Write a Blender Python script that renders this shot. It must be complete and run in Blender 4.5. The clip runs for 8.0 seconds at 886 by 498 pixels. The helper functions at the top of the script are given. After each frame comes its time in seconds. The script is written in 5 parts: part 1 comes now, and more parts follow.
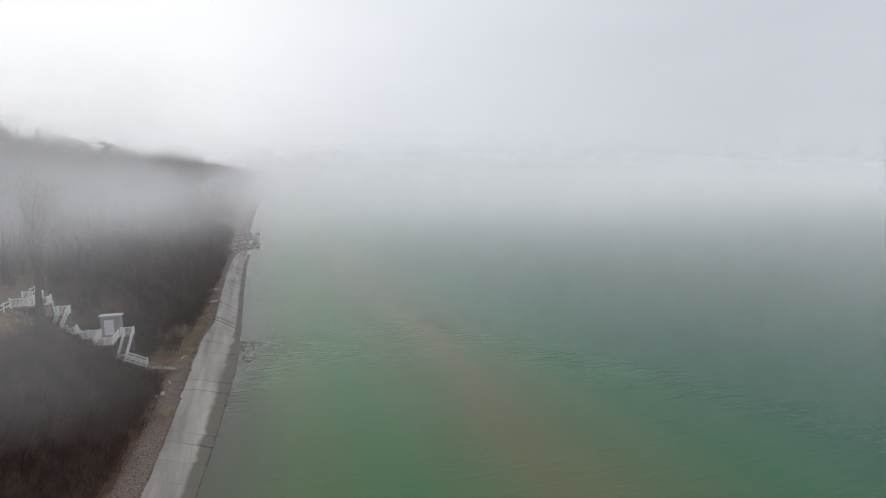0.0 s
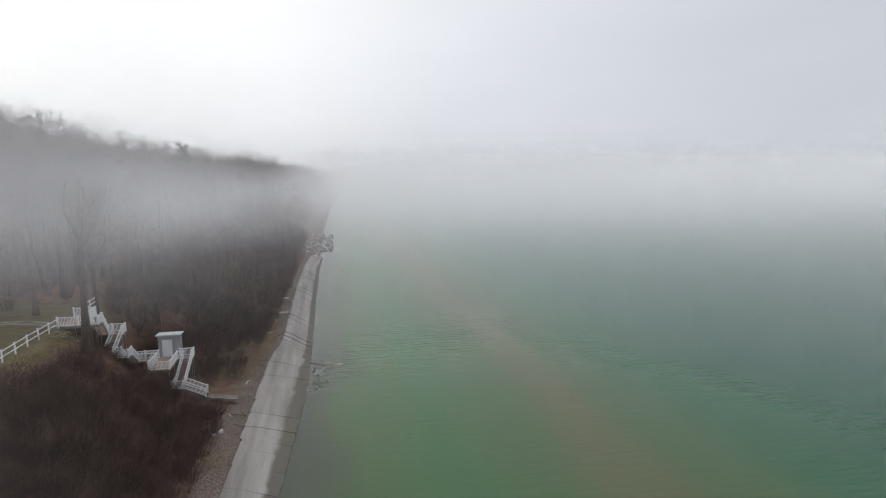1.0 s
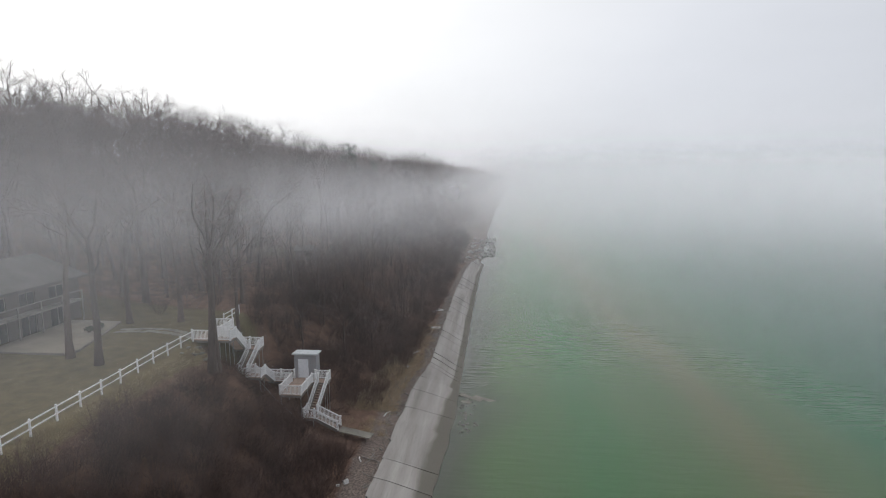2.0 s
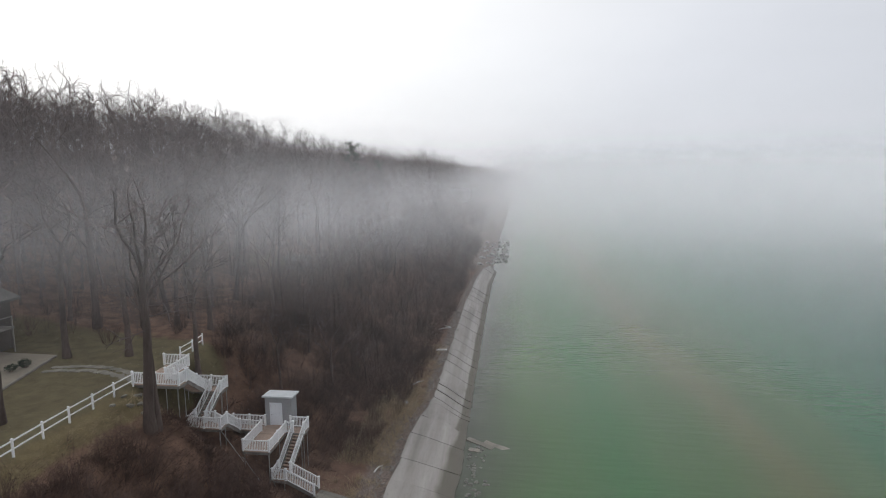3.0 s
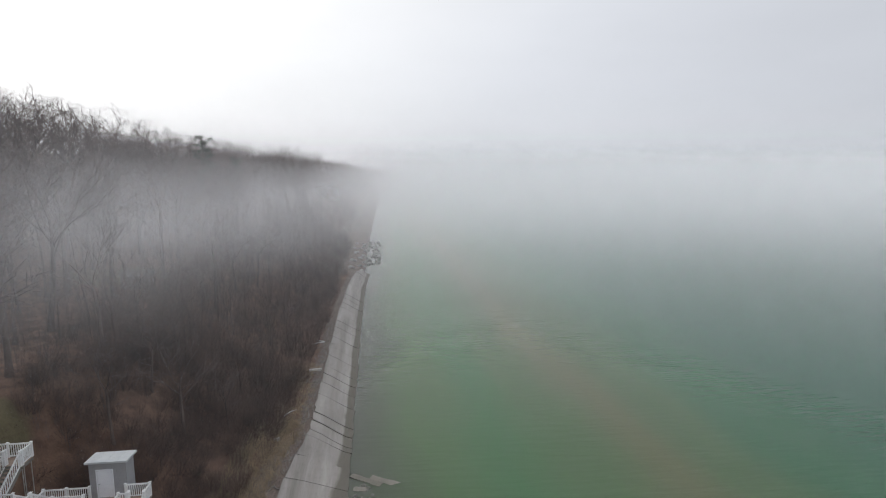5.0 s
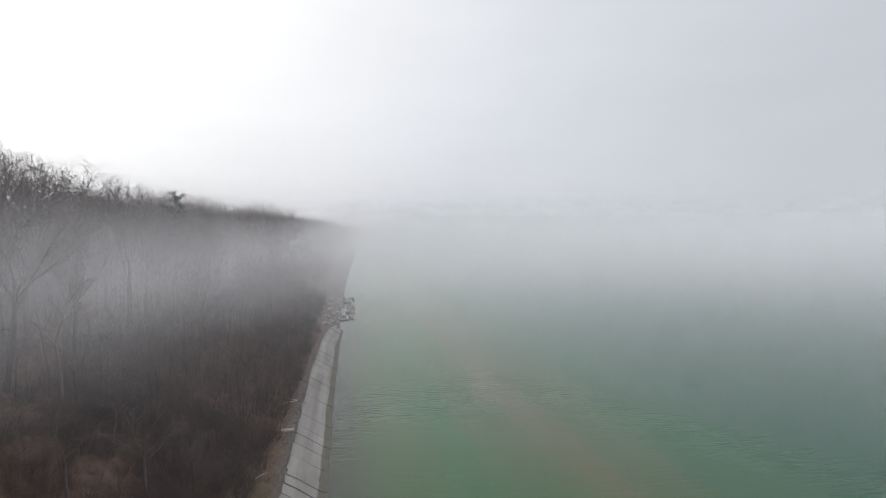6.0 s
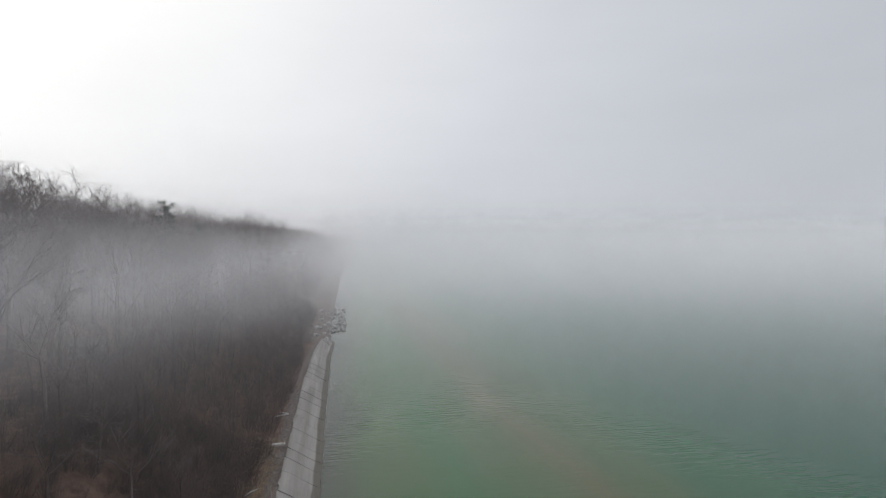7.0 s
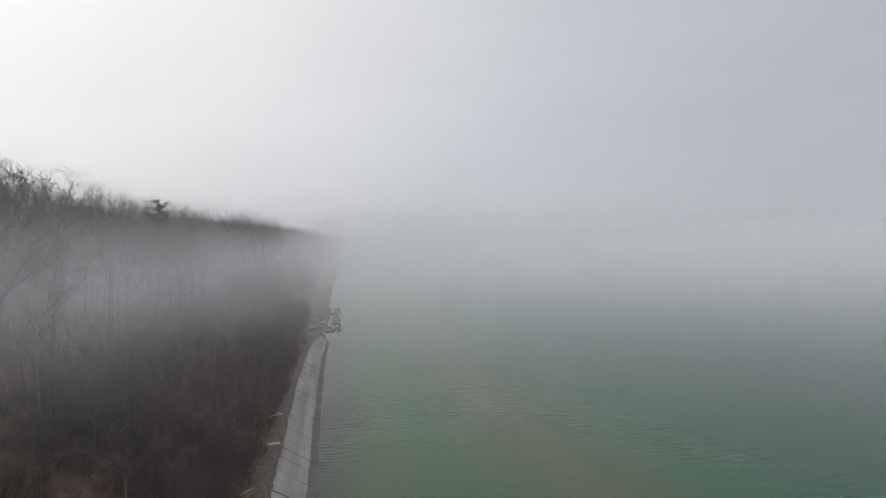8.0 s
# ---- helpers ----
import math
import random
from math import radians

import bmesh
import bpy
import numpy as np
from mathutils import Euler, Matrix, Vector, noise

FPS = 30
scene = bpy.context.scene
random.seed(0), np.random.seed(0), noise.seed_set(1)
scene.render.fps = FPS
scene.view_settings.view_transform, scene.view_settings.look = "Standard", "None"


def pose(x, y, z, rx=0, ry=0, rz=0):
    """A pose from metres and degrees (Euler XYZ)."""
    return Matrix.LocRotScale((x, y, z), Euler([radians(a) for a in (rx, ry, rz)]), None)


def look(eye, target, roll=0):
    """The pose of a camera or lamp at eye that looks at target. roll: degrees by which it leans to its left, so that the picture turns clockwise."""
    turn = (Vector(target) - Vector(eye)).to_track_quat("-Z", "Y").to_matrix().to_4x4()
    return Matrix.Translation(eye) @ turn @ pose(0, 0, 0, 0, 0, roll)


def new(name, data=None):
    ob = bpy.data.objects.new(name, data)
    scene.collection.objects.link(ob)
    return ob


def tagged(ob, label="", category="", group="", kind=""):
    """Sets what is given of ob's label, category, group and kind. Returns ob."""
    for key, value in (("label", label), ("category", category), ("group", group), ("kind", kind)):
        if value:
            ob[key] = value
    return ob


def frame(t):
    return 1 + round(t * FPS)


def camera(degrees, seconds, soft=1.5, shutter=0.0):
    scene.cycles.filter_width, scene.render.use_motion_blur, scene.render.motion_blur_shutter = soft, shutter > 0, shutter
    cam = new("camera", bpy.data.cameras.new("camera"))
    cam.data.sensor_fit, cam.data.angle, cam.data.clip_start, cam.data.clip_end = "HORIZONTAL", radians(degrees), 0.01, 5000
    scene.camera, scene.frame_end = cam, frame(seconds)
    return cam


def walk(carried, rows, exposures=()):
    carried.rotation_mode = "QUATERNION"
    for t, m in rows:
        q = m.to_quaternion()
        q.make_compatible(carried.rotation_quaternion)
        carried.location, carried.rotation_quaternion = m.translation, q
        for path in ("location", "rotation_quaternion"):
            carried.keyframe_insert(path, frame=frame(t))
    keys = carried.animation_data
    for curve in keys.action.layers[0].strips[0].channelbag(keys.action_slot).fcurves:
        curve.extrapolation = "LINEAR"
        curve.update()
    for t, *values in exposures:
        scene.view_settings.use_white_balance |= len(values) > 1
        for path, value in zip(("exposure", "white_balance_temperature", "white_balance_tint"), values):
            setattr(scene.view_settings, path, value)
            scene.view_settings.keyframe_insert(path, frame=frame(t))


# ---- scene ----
cam = camera(77.2, 8.0, soft=1.05)
METRES, EYE, TILT, LEAN, TURN = 45.0, 26.0, -8.0, 0.0, -19.0
ROWS = [
    (0.0, 0.0, 0.0, 0.0, 0.0, 0.0, -0.0),
    (0.5, -0.049, 0.133, 0.0202, -1.68, -0.09, 0.31),
    (1.0, -0.0897, 0.2736, 0.0321, 7.05, -0.07, -0.38),
    (1.5, -0.1145, 0.4132, 0.051, 21.05, -0.26, -2.36),
    (3.0, -0.2414, 0.7608, 0.1099, 25.18, -0.58, -3.09),
    (3.5, -0.2747, 0.8259, 0.1183, 25.42, -0.62, -3.14),
    (4.0, -0.2973, 0.8619, 0.1241, 25.44, -0.59, -3.19),
    (4.5, -0.3029, 0.8766, 0.131, 22.8, -0.55, -3.05),
    (4.7, -0.3063, 0.8762, 0.1327, 17.69, -0.45, -2.36),
    (5.0, -0.3119, 0.8747, 0.1344, 11.51, -0.32, -1.53),
    (5.2, -0.3128, 0.8745, 0.134, 10.56, -0.28, -1.4),
    (6.3, -0.3203, 0.872, 0.1271, 8.38, 6.75, -1.0),
    (6.5, -0.3203, 0.8723, 0.1269, 8.2, 6.75, -1.0),
    (7.0, -0.3334, 0.8875, 0.1269, 7.86, 6.69, -1.08),
    (7.5, -0.3369, 0.889, 0.1267, 7.54, 6.68, -1.14),
    (8.0, -0.3365, 0.8873, 0.1265, 7.28, 6.7, -1.21),
]
walk(cam, [(t, pose(0, 0, EYE, TILT, LEAN, TURN) @ pose(METRES * x, METRES * y, METRES * z, 90 + pitch, roll, yaw)) for t, x, y, z, yaw, pitch, roll in ROWS],
     exposures=[(0.0, 0.02), (1.5, 0.02), (4.5, 0.02), (5.5, -0.01), (6.5, -0.11), (7.0, -0.2), (8.0, -0.37)])

# ---- sky and light: a bright overcast morning, the sun a soft glow over the wooded bank ----
SUN_AZ, SUN_EL = 48.0, 36.0            # degrees to the left of +Y, and above the horizon
SUN_DIR = Vector((-math.sin(radians(SUN_AZ)) * math.cos(radians(SUN_EL)), math.cos(radians(SUN_AZ)) * math.cos(radians(SUN_EL)), math.sin(radians(SUN_EL))))
world = bpy.data.worlds.new("sky")
scene.world = world
world.use_nodes = True
wn, wl = world.node_tree.nodes, world.node_tree.links
wn.clear()
w_out = wn.new("ShaderNodeOutputWorld")
w_bg = wn.new("ShaderNodeBackground")
w_sky = wn.new("ShaderNodeTexSky")
w_sky.sky_type, w_sky.sun_disc = "NISHITA", False
w_sky.sun_elevation, w_sky.sun_rotation = radians(SUN_EL), radians(-SUN_AZ)
w_sky.air_density, w_sky.dust_density = 1.0, 4.0
w_dull = wn.new("ShaderNodeHueSaturation")
w_dull.inputs["Saturation"].default_value = 0.25
w_dull.inputs["Value"].default_value = 0.10
w_co = wn.new("ShaderNodeTexCoord")
w_dot = wn.new("ShaderNodeVectorMath")
w_dot.operation = "DOT_PRODUCT"
w_dot.inputs[1].default_value = SUN_DIR
w_glow = wn.new("ShaderNodeValToRGB")
w_glow.color_ramp.interpolation = "B_SPLINE"
ramp = w_glow.color_ramp.elements
ramp[0].position, ramp[0].color = 0.0, (0.443, 0.464, 0.507, 1)
ramp[1].position, ramp[1].color = 1.0, (1.0, 0.985, 0.965, 1)
for place, tone in ((0.45, (0.557, 0.579, 0.629, 1)), (0.70, (0.725, 0.735, 0.752, 1)), (0.86, (0.875, 0.872, 0.868, 1))):
    e = ramp.new(place)
    e.color = tone
w_noise = wn.new("ShaderNodeTexNoise")
w_noise.inputs["Scale"].default_value = 2.2
w_noise.inputs["Detail"].default_value = 4.0
w_map = wn.new("ShaderNodeMapping")
w_map.inputs["Scale"].default_value = (1, 1, 3.5)
w_amt = wn.new("ShaderNodeMapRange")
w_amt.inputs["To Min"].default_value, w_amt.inputs["To Max"].default_value = 1.26, 1.50
w_mul = wn.new("ShaderNodeVectorMath")
w_mul.operation = "SCALE"
w_mix = wn.new("ShaderNodeMix")
w_mix.data_type = "RGBA"
w_mix.inputs["Factor"].default_value = 0.88
wl.new(w_co.outputs["Generated"], w_dot.inputs[0])
wl.new(w_dot.outputs["Value"], w_glow.inputs["Fac"])
wl.new(w_co.outputs["Generated"], w_map.inputs["Vector"])
wl.new(w_map.outputs["Vector"], w_noise.inputs["Vector"])
wl.new(w_noise.outputs["Fac"], w_amt.inputs["Value"])
wl.new(w_glow.outputs["Color"], w_mul.inputs[0])
wl.new(w_amt.outputs["Result"], w_mul.inputs["Scale"])
wl.new(w_sky.outputs["Color"], w_dull.inputs["Color"])
wl.new(w_dull.outputs["Color"], w_mix.inputs["A"])
wl.new(w_mul.outputs["Vector"], w_mix.inputs["B"])
wl.new(w_mix.outputs["Result"], w_bg.inputs["Color"])
wl.new(w_bg.outputs["Background"], w_out.inputs["Surface"])
w_bg.inputs["Strength"].default_value = 1.0

sun = new("sun", bpy.data.lights.new("sun", "SUN"))
sun.data.energy, sun.data.angle, sun.data.color = 0.9, radians(18), (1.0, 0.96, 0.9)
sun.matrix_world = look(SUN_DIR * 200, (0, 0, 0))
scene.cycles.transparent_max_bounces = 64


# ---- materials ----
def material(name, tones, scale=1.0, rough=0.85, bump=0.3, fine=14.0, grain=0.25, stretch=(1, 1, 1), each=0.0, metal=0.0, bump_size=0.03):
    """tones: two or three base colours, mixed by broad and by fine noise; each: how far single pieces differ in value."""
    m = bpy.data.materials.new(name)
    m.use_nodes = True
    n, l = m.node_tree.nodes, m.node_tree.links
    b = n["Principled BSDF"]
    b.inputs["Roughness"].default_value, b.inputs["Metallic"].default_value = rough, metal
    geo = n.new("ShaderNodeNewGeometry")
    mp = n.new("ShaderNodeMapping")
    mp.inputs["Scale"].default_value = stretch
    l.new(geo.outputs["Position"], mp.inputs["Vector"])
    broad, small = n.new("ShaderNodeTexNoise"), n.new("ShaderNodeTexNoise")
    broad.inputs["Scale"].default_value, broad.inputs["Detail"].default_value = scale, 5
    small.inputs["Scale"].default_value, small.inputs["Detail"].default_value = fine, 4
    for x in (broad, small):
        l.new(mp.outputs["Vector"], x.inputs["Vector"])
    r = n.new("ShaderNodeValToRGB")
    r.color_ramp.elements[0].position, r.color_ramp.elements[1].position = 0.32, 0.68
    r.color_ramp.elements[0].color, r.color_ramp.elements[1].color = (*tones[0], 1), (*tones[-1], 1)
    if len(tones) == 3:
        r.color_ramp.elements.new(0.5).color = (*tones[1], 1)
    l.new(broad.outputs["Fac"], r.inputs["Fac"])
    v = n.new("ShaderNodeMapRange")
    v.inputs["To Min"].default_value, v.inputs["To Max"].default_value = 1 - grain, 1 + grain
    l.new(small.outputs["Fac"], v.inputs["Value"])
    s = n.new("ShaderNodeVectorMath")
    s.operation = "SCALE"
    l.new(r.outputs["Color"], s.inputs[0])
    l.new(v.outputs["Result"], s.inputs["Scale"])
    out = s.outputs["Vector"]
    if each:
        info = n.new("ShaderNodeObjectInfo")
        w = n.new("ShaderNodeMapRange")
        w.inputs["To Min"].default_value, w.inputs["To Max"].default_value = 1 - each, 1 + each
        l.new(info.outputs["Random"], w.inputs["Value"])
        s2 = n.new("ShaderNodeVectorMath")
        s2.operation = "SCALE"
        l.new(out, s2.inputs[0])
        l.new(w.outputs["Result"], s2.inputs["Scale"])
        out = s2.outputs["Vector"]
    l.new(out, b.inputs["Base Color"])
    if bump:
        bp = n.new("ShaderNodeBump")
        bp.inputs["Strength"].default_value, bp.inputs["Distance"].default_value = bump, bump_size
        l.new(small.outputs["Fac"], bp.inputs["Height"])
        l.new(bp.outputs["Normal"], b.inputs["Normal"])
    return m


M_BARK = material("bark", [(0.076, 0.054, 0.046), (0.128, 0.095, 0.082)], 1.5, 0.95, 0.6, 12, 0.3, (1, 1, 0.25), each=0.25)
M_TWIG = material("twigs", [(0.088, 0.066, 0.060), (0.136, 0.105, 0.095)], 0.4, 0.95, 0.0, 4, 0.2, each=0.2)
M_BRUSH = material("brush", [(0.053, 0.032, 0.025), (0.082, 0.050, 0.039), (0.128, 0.082, 0.065)], 0.25, 0.95, 0.0, 3, 0.18)
M_THICKET = material("thicket stems", [(0.072, 0.044, 0.036), (0.105, 0.066, 0.055), (0.155, 0.102, 0.085)], 0.35, 0.95, 0.0, 3, 0.2)
M_REED = material("dry grass", [(0.27, 0.205, 0.13), (0.44, 0.345, 0.225)], 0.8, 0.95, 0.0, 6, 0.3)
M_NEEDLE = material("needles", [(0.035, 0.05, 0.035), (0.06, 0.075, 0.05)], 1.0, 0.9, 0.0, 6, 0.3)
M_VINYL = material("white vinyl", [(0.80, 0.80, 0.81), (0.88, 0.88, 0.88)], 0.7, 0.45, 0.0, 9, 0.05)
M_BOARD = material("deck boards", [(0.30, 0.22, 0.175), (0.40, 0.30, 0.245)], 2.0, 0.8, 0.2, 18, 0.2, (0.3, 1, 1), each=0.12)
M_TIMBER = material("grey timber", [(0.16, 0.145, 0.13), (0.25, 0.23, 0.21)], 1.2, 0.9, 0.2, 16, 0.25, (1, 1, 0.3), each=0.15)
M_SIDING = material("grey siding", [(0.30, 0.30, 0.31), (0.36, 0.36, 0.37)], 0.8, 0.6, 0.05, 12, 0.06)
M_TRIM = material("shed roof metal", [(0.50, 0.53, 0.55), (0.62, 0.64, 0.65)], 0.9, 0.5, 0.1, 10, 0.1)
M_DOOR = material("white door", [(0.74, 0.76, 0.80), (0.82, 0.84, 0.86)], 1.0, 0.4, 0.0, 9, 0.04)
M_METAL = material("dark metal", [(0.05, 0.05, 0.05), (0.1, 0.1, 0.1)], 4.0, 0.4, 0.0, 20, 0.2, metal=0.8)
M_STEEL = material("galvanised pipe", [(0.30, 0.29, 0.28), (0.42, 0.41, 0.40)], 2.0, 0.5, 0.0, 20, 0.2, metal=0.3)
M_ROCK = material("rock", [(0.22, 0.21, 0.20), (0.36, 0.35, 0.33)], 1.0, 0.9, 0.5, 8, 0.3, each=0.25)
M_WET = material("wet stone", [(0.09, 0.088, 0.075), (0.15, 0.145, 0.125)], 1.0, 0.5, 0.3, 8, 0.25, each=0.25)
M_STONE = material("flagstone", [(0.15, 0.14, 0.118), (0.22, 0.205, 0.175)], 1.0, 0.9, 0.3, 10, 0.2, each=0.15)
M_PATIO = material("patio concrete", [(0.19, 0.165, 0.13), (0.26, 0.228, 0.185)], 0.5, 0.9, 0.15, 9, 0.1)
M_ROOF = material("roof shingles", [(0.075, 0.07, 0.065), (0.115, 0.107, 0.10)], 0.6, 0.9, 0.3, 8, 0.25)
M_WALL = material("house siding", [(0.074, 0.062, 0.054), (0.105, 0.089, 0.078)], 0.5, 0.8, 0.1, 8, 0.1)
M_GLASS = material("window glass", [(0.03, 0.035, 0.04), (0.05, 0.055, 0.06)], 0.5, 0.08, 0.0, 5, 0.1)
M_LITTER_PALE = material("pale driftwood", [(0.55, 0.54, 0.52), (0.68, 0.67, 0.65)], 2.0, 0.8, 0.1, 10, 0.15)


def seawall_material():
    """Weathered concrete, with a darker tide mark low on the slope."""
    m = material("seawall concrete", [(0.20, 0.185, 0.172), (0.27, 0.25, 0.235), (0.35, 0.33, 0.31)], 0.45, 0.9, 0.35, 5, 0.16, (1.7, 0.13, 1), each=0.05)
    n, l = m.node_tree.nodes, m.node_tree.links
    b = n["Principled BSDF"]
    geo = n.new("ShaderNodeNewGeometry")
    sep = n.new("ShaderNodeSeparateXYZ")
    l.new(geo.outputs["Position"], sep.inputs["Vector"])
    noise_n = n.new("ShaderNodeTexNoise")
    noise_n.inputs["Scale"].default_value, noise_n.inputs["Detail"].default_value = 0.5, 4
    l.new(geo.outputs["Position"], noise_n.inputs["Vector"])
    add = n.new("ShaderNodeMath")
    add.operation = "MULTIPLY_ADD"
    add.inputs[1].default_value, add.inputs[2].default_value = -0.22, 0.11
    l.new(noise_n.outputs["Fac"], add.inputs[0])
    s = n.new("ShaderNodeMath")
    l.new(sep.outputs["Z"], s.inputs[0])
    l.new(add.outputs[0], s.inputs[1])
    wet = n.new("ShaderNodeMapRange")
    wet.inputs["From Min"].default_value, wet.inputs["From Max"].default_value = 0.32, 0.42
    l.new(s.outputs[0], wet.inputs["Value"])
    mix = n.new("ShaderNodeMix")
    mix.data_type = "RGBA"
    mix.inputs["A"].default_value = (0.125, 0.115, 0.095, 1)
    old = b.inputs["Base Color"].links[0].from_socket
    l.new(wet.outputs["Result"], mix.inputs["Factor"])
    l.new(old, mix.inputs["B"])
    l.new(mix.outputs["Result"], b.inputs["Base Color"])
    return m


M_SEAWALL = seawall_material()


def ground_material():
    """Leaf litter, lawn, bare dirt and shingle, blended by what grows at each place."""
    m = bpy.data.materials.new("ground")
    m.use_nodes = True
    n, l = m.node_tree.nodes, m.node_tree.links
    b = n["Principled BSDF"]
    b.inputs["Roughness"].default_value = 0.95
    geo = n.new("ShaderNodeNewGeometry")

    def noise_tex(scale, detail):
        x = n.new("ShaderNodeTexNoise")
        x.inputs["Scale"].default_value, x.inputs["Detail"].default_value = scale, detail
        l.new(geo.outputs["Position"], x.inputs["Vector"])
        return x

    def tones(src, a, c, lo=0.35, hi=0.65):
        r = n.new("ShaderNodeValToRGB")
        r.color_ramp.elements[0].position, r.color_ramp.elements[1].position = lo, hi
        r.color_ramp.elements[0].color, r.color_ramp.elements[1].color = (*a, 1), (*c, 1)
        l.new(src.outputs["Fac"], r.inputs["Fac"])
        return r

    big, mid, fine = noise_tex(0.12, 4), noise_tex(0.9, 6), noise_tex(7, 5)
    litter = tones(mid, (0.080, 0.044, 0.030), (0.165, 0.096, 0.064))
    lawn = tones(mid, (0.073, 0.059, 0.029), (0.120, 0.098, 0.050), 0.3, 0.7)
    straw = tones(mid, (0.082, 0.063, 0.028), (0.145, 0.112, 0.052), 0.3, 0.7)
    shingle = tones(fine, (0.092, 0.069, 0.058), (0.205, 0.162, 0.138), 0.4, 0.65)
    edge = n.new("ShaderNodeMath")
    edge.operation = "MULTIPLY_ADD"
    edge.inputs[1].default_value, edge.inputs[2].default_value = 0.9, -0.45
    l.new(mid.outputs["Fac"], edge.inputs[0])
    last = litter.outputs["Color"]
    for name, layer in (("lawn", lawn), ("straw", straw), ("shingle", shingle)):
        a = n.new("ShaderNodeAttribute")
        a.attribute_name = name
        s = n.new("ShaderNodeMath")
        l.new(a.outputs["Fac"], s.inputs[0])
        l.new(edge.outputs[0], s.inputs[1])
        k = n.new("ShaderNodeMapRange")
        k.inputs["From Min"].default_value, k.inputs["From Max"].default_value = 0.35, 0.65
        l.new(s.outputs[0], k.inputs["Value"])
        x = n.new("ShaderNodeMix")
        x.data_type = "RGBA"
        l.new(k.outputs["Result"], x.inputs["Factor"])
        l.new(last, x.inputs["A"])
        l.new(layer.outputs["Color"], x.inputs["B"])
        last = x.outputs["Result"]
    v = n.new("ShaderNodeMapRange")
    v.inputs["To Min"].default_value, v.inputs["To Max"].default_value = 0.7, 1.3
    l.new(fine.outputs["Fac"], v.inputs["Value"])
    v2 = n.new("ShaderNodeMapRange")
    v2.inputs["To Min"].default_value, v2.inputs["To Max"].default_value = 0.75, 1.25
    l.new(big.outputs["Fac"], v2.inputs["Value"])
    pr = n.new("ShaderNodeMath")
    pr.operation = "MULTIPLY"
    l.new(v.outputs["Result"], pr.inputs[0])
    l.new(v2.outputs["Result"], pr.inputs[1])
    s = n.new("ShaderNodeVectorMath")
    s.operation = "SCALE"
    l.new(last, s.inputs[0])
    l.new(pr.outputs[0], s.inputs["Scale"])
    l.new(s.outputs["Vector"], b.inputs["Base Color"])
    bp = n.new("ShaderNodeBump")
    bp.inputs["Strength"].default_value, bp.inputs["Distance"].default_value = 0.5, 0.08
    l.new(fine.outputs["Fac"], bp.inputs["Height"])
    l.new(bp.outputs["Normal"], b.inputs["Normal"])
    return m


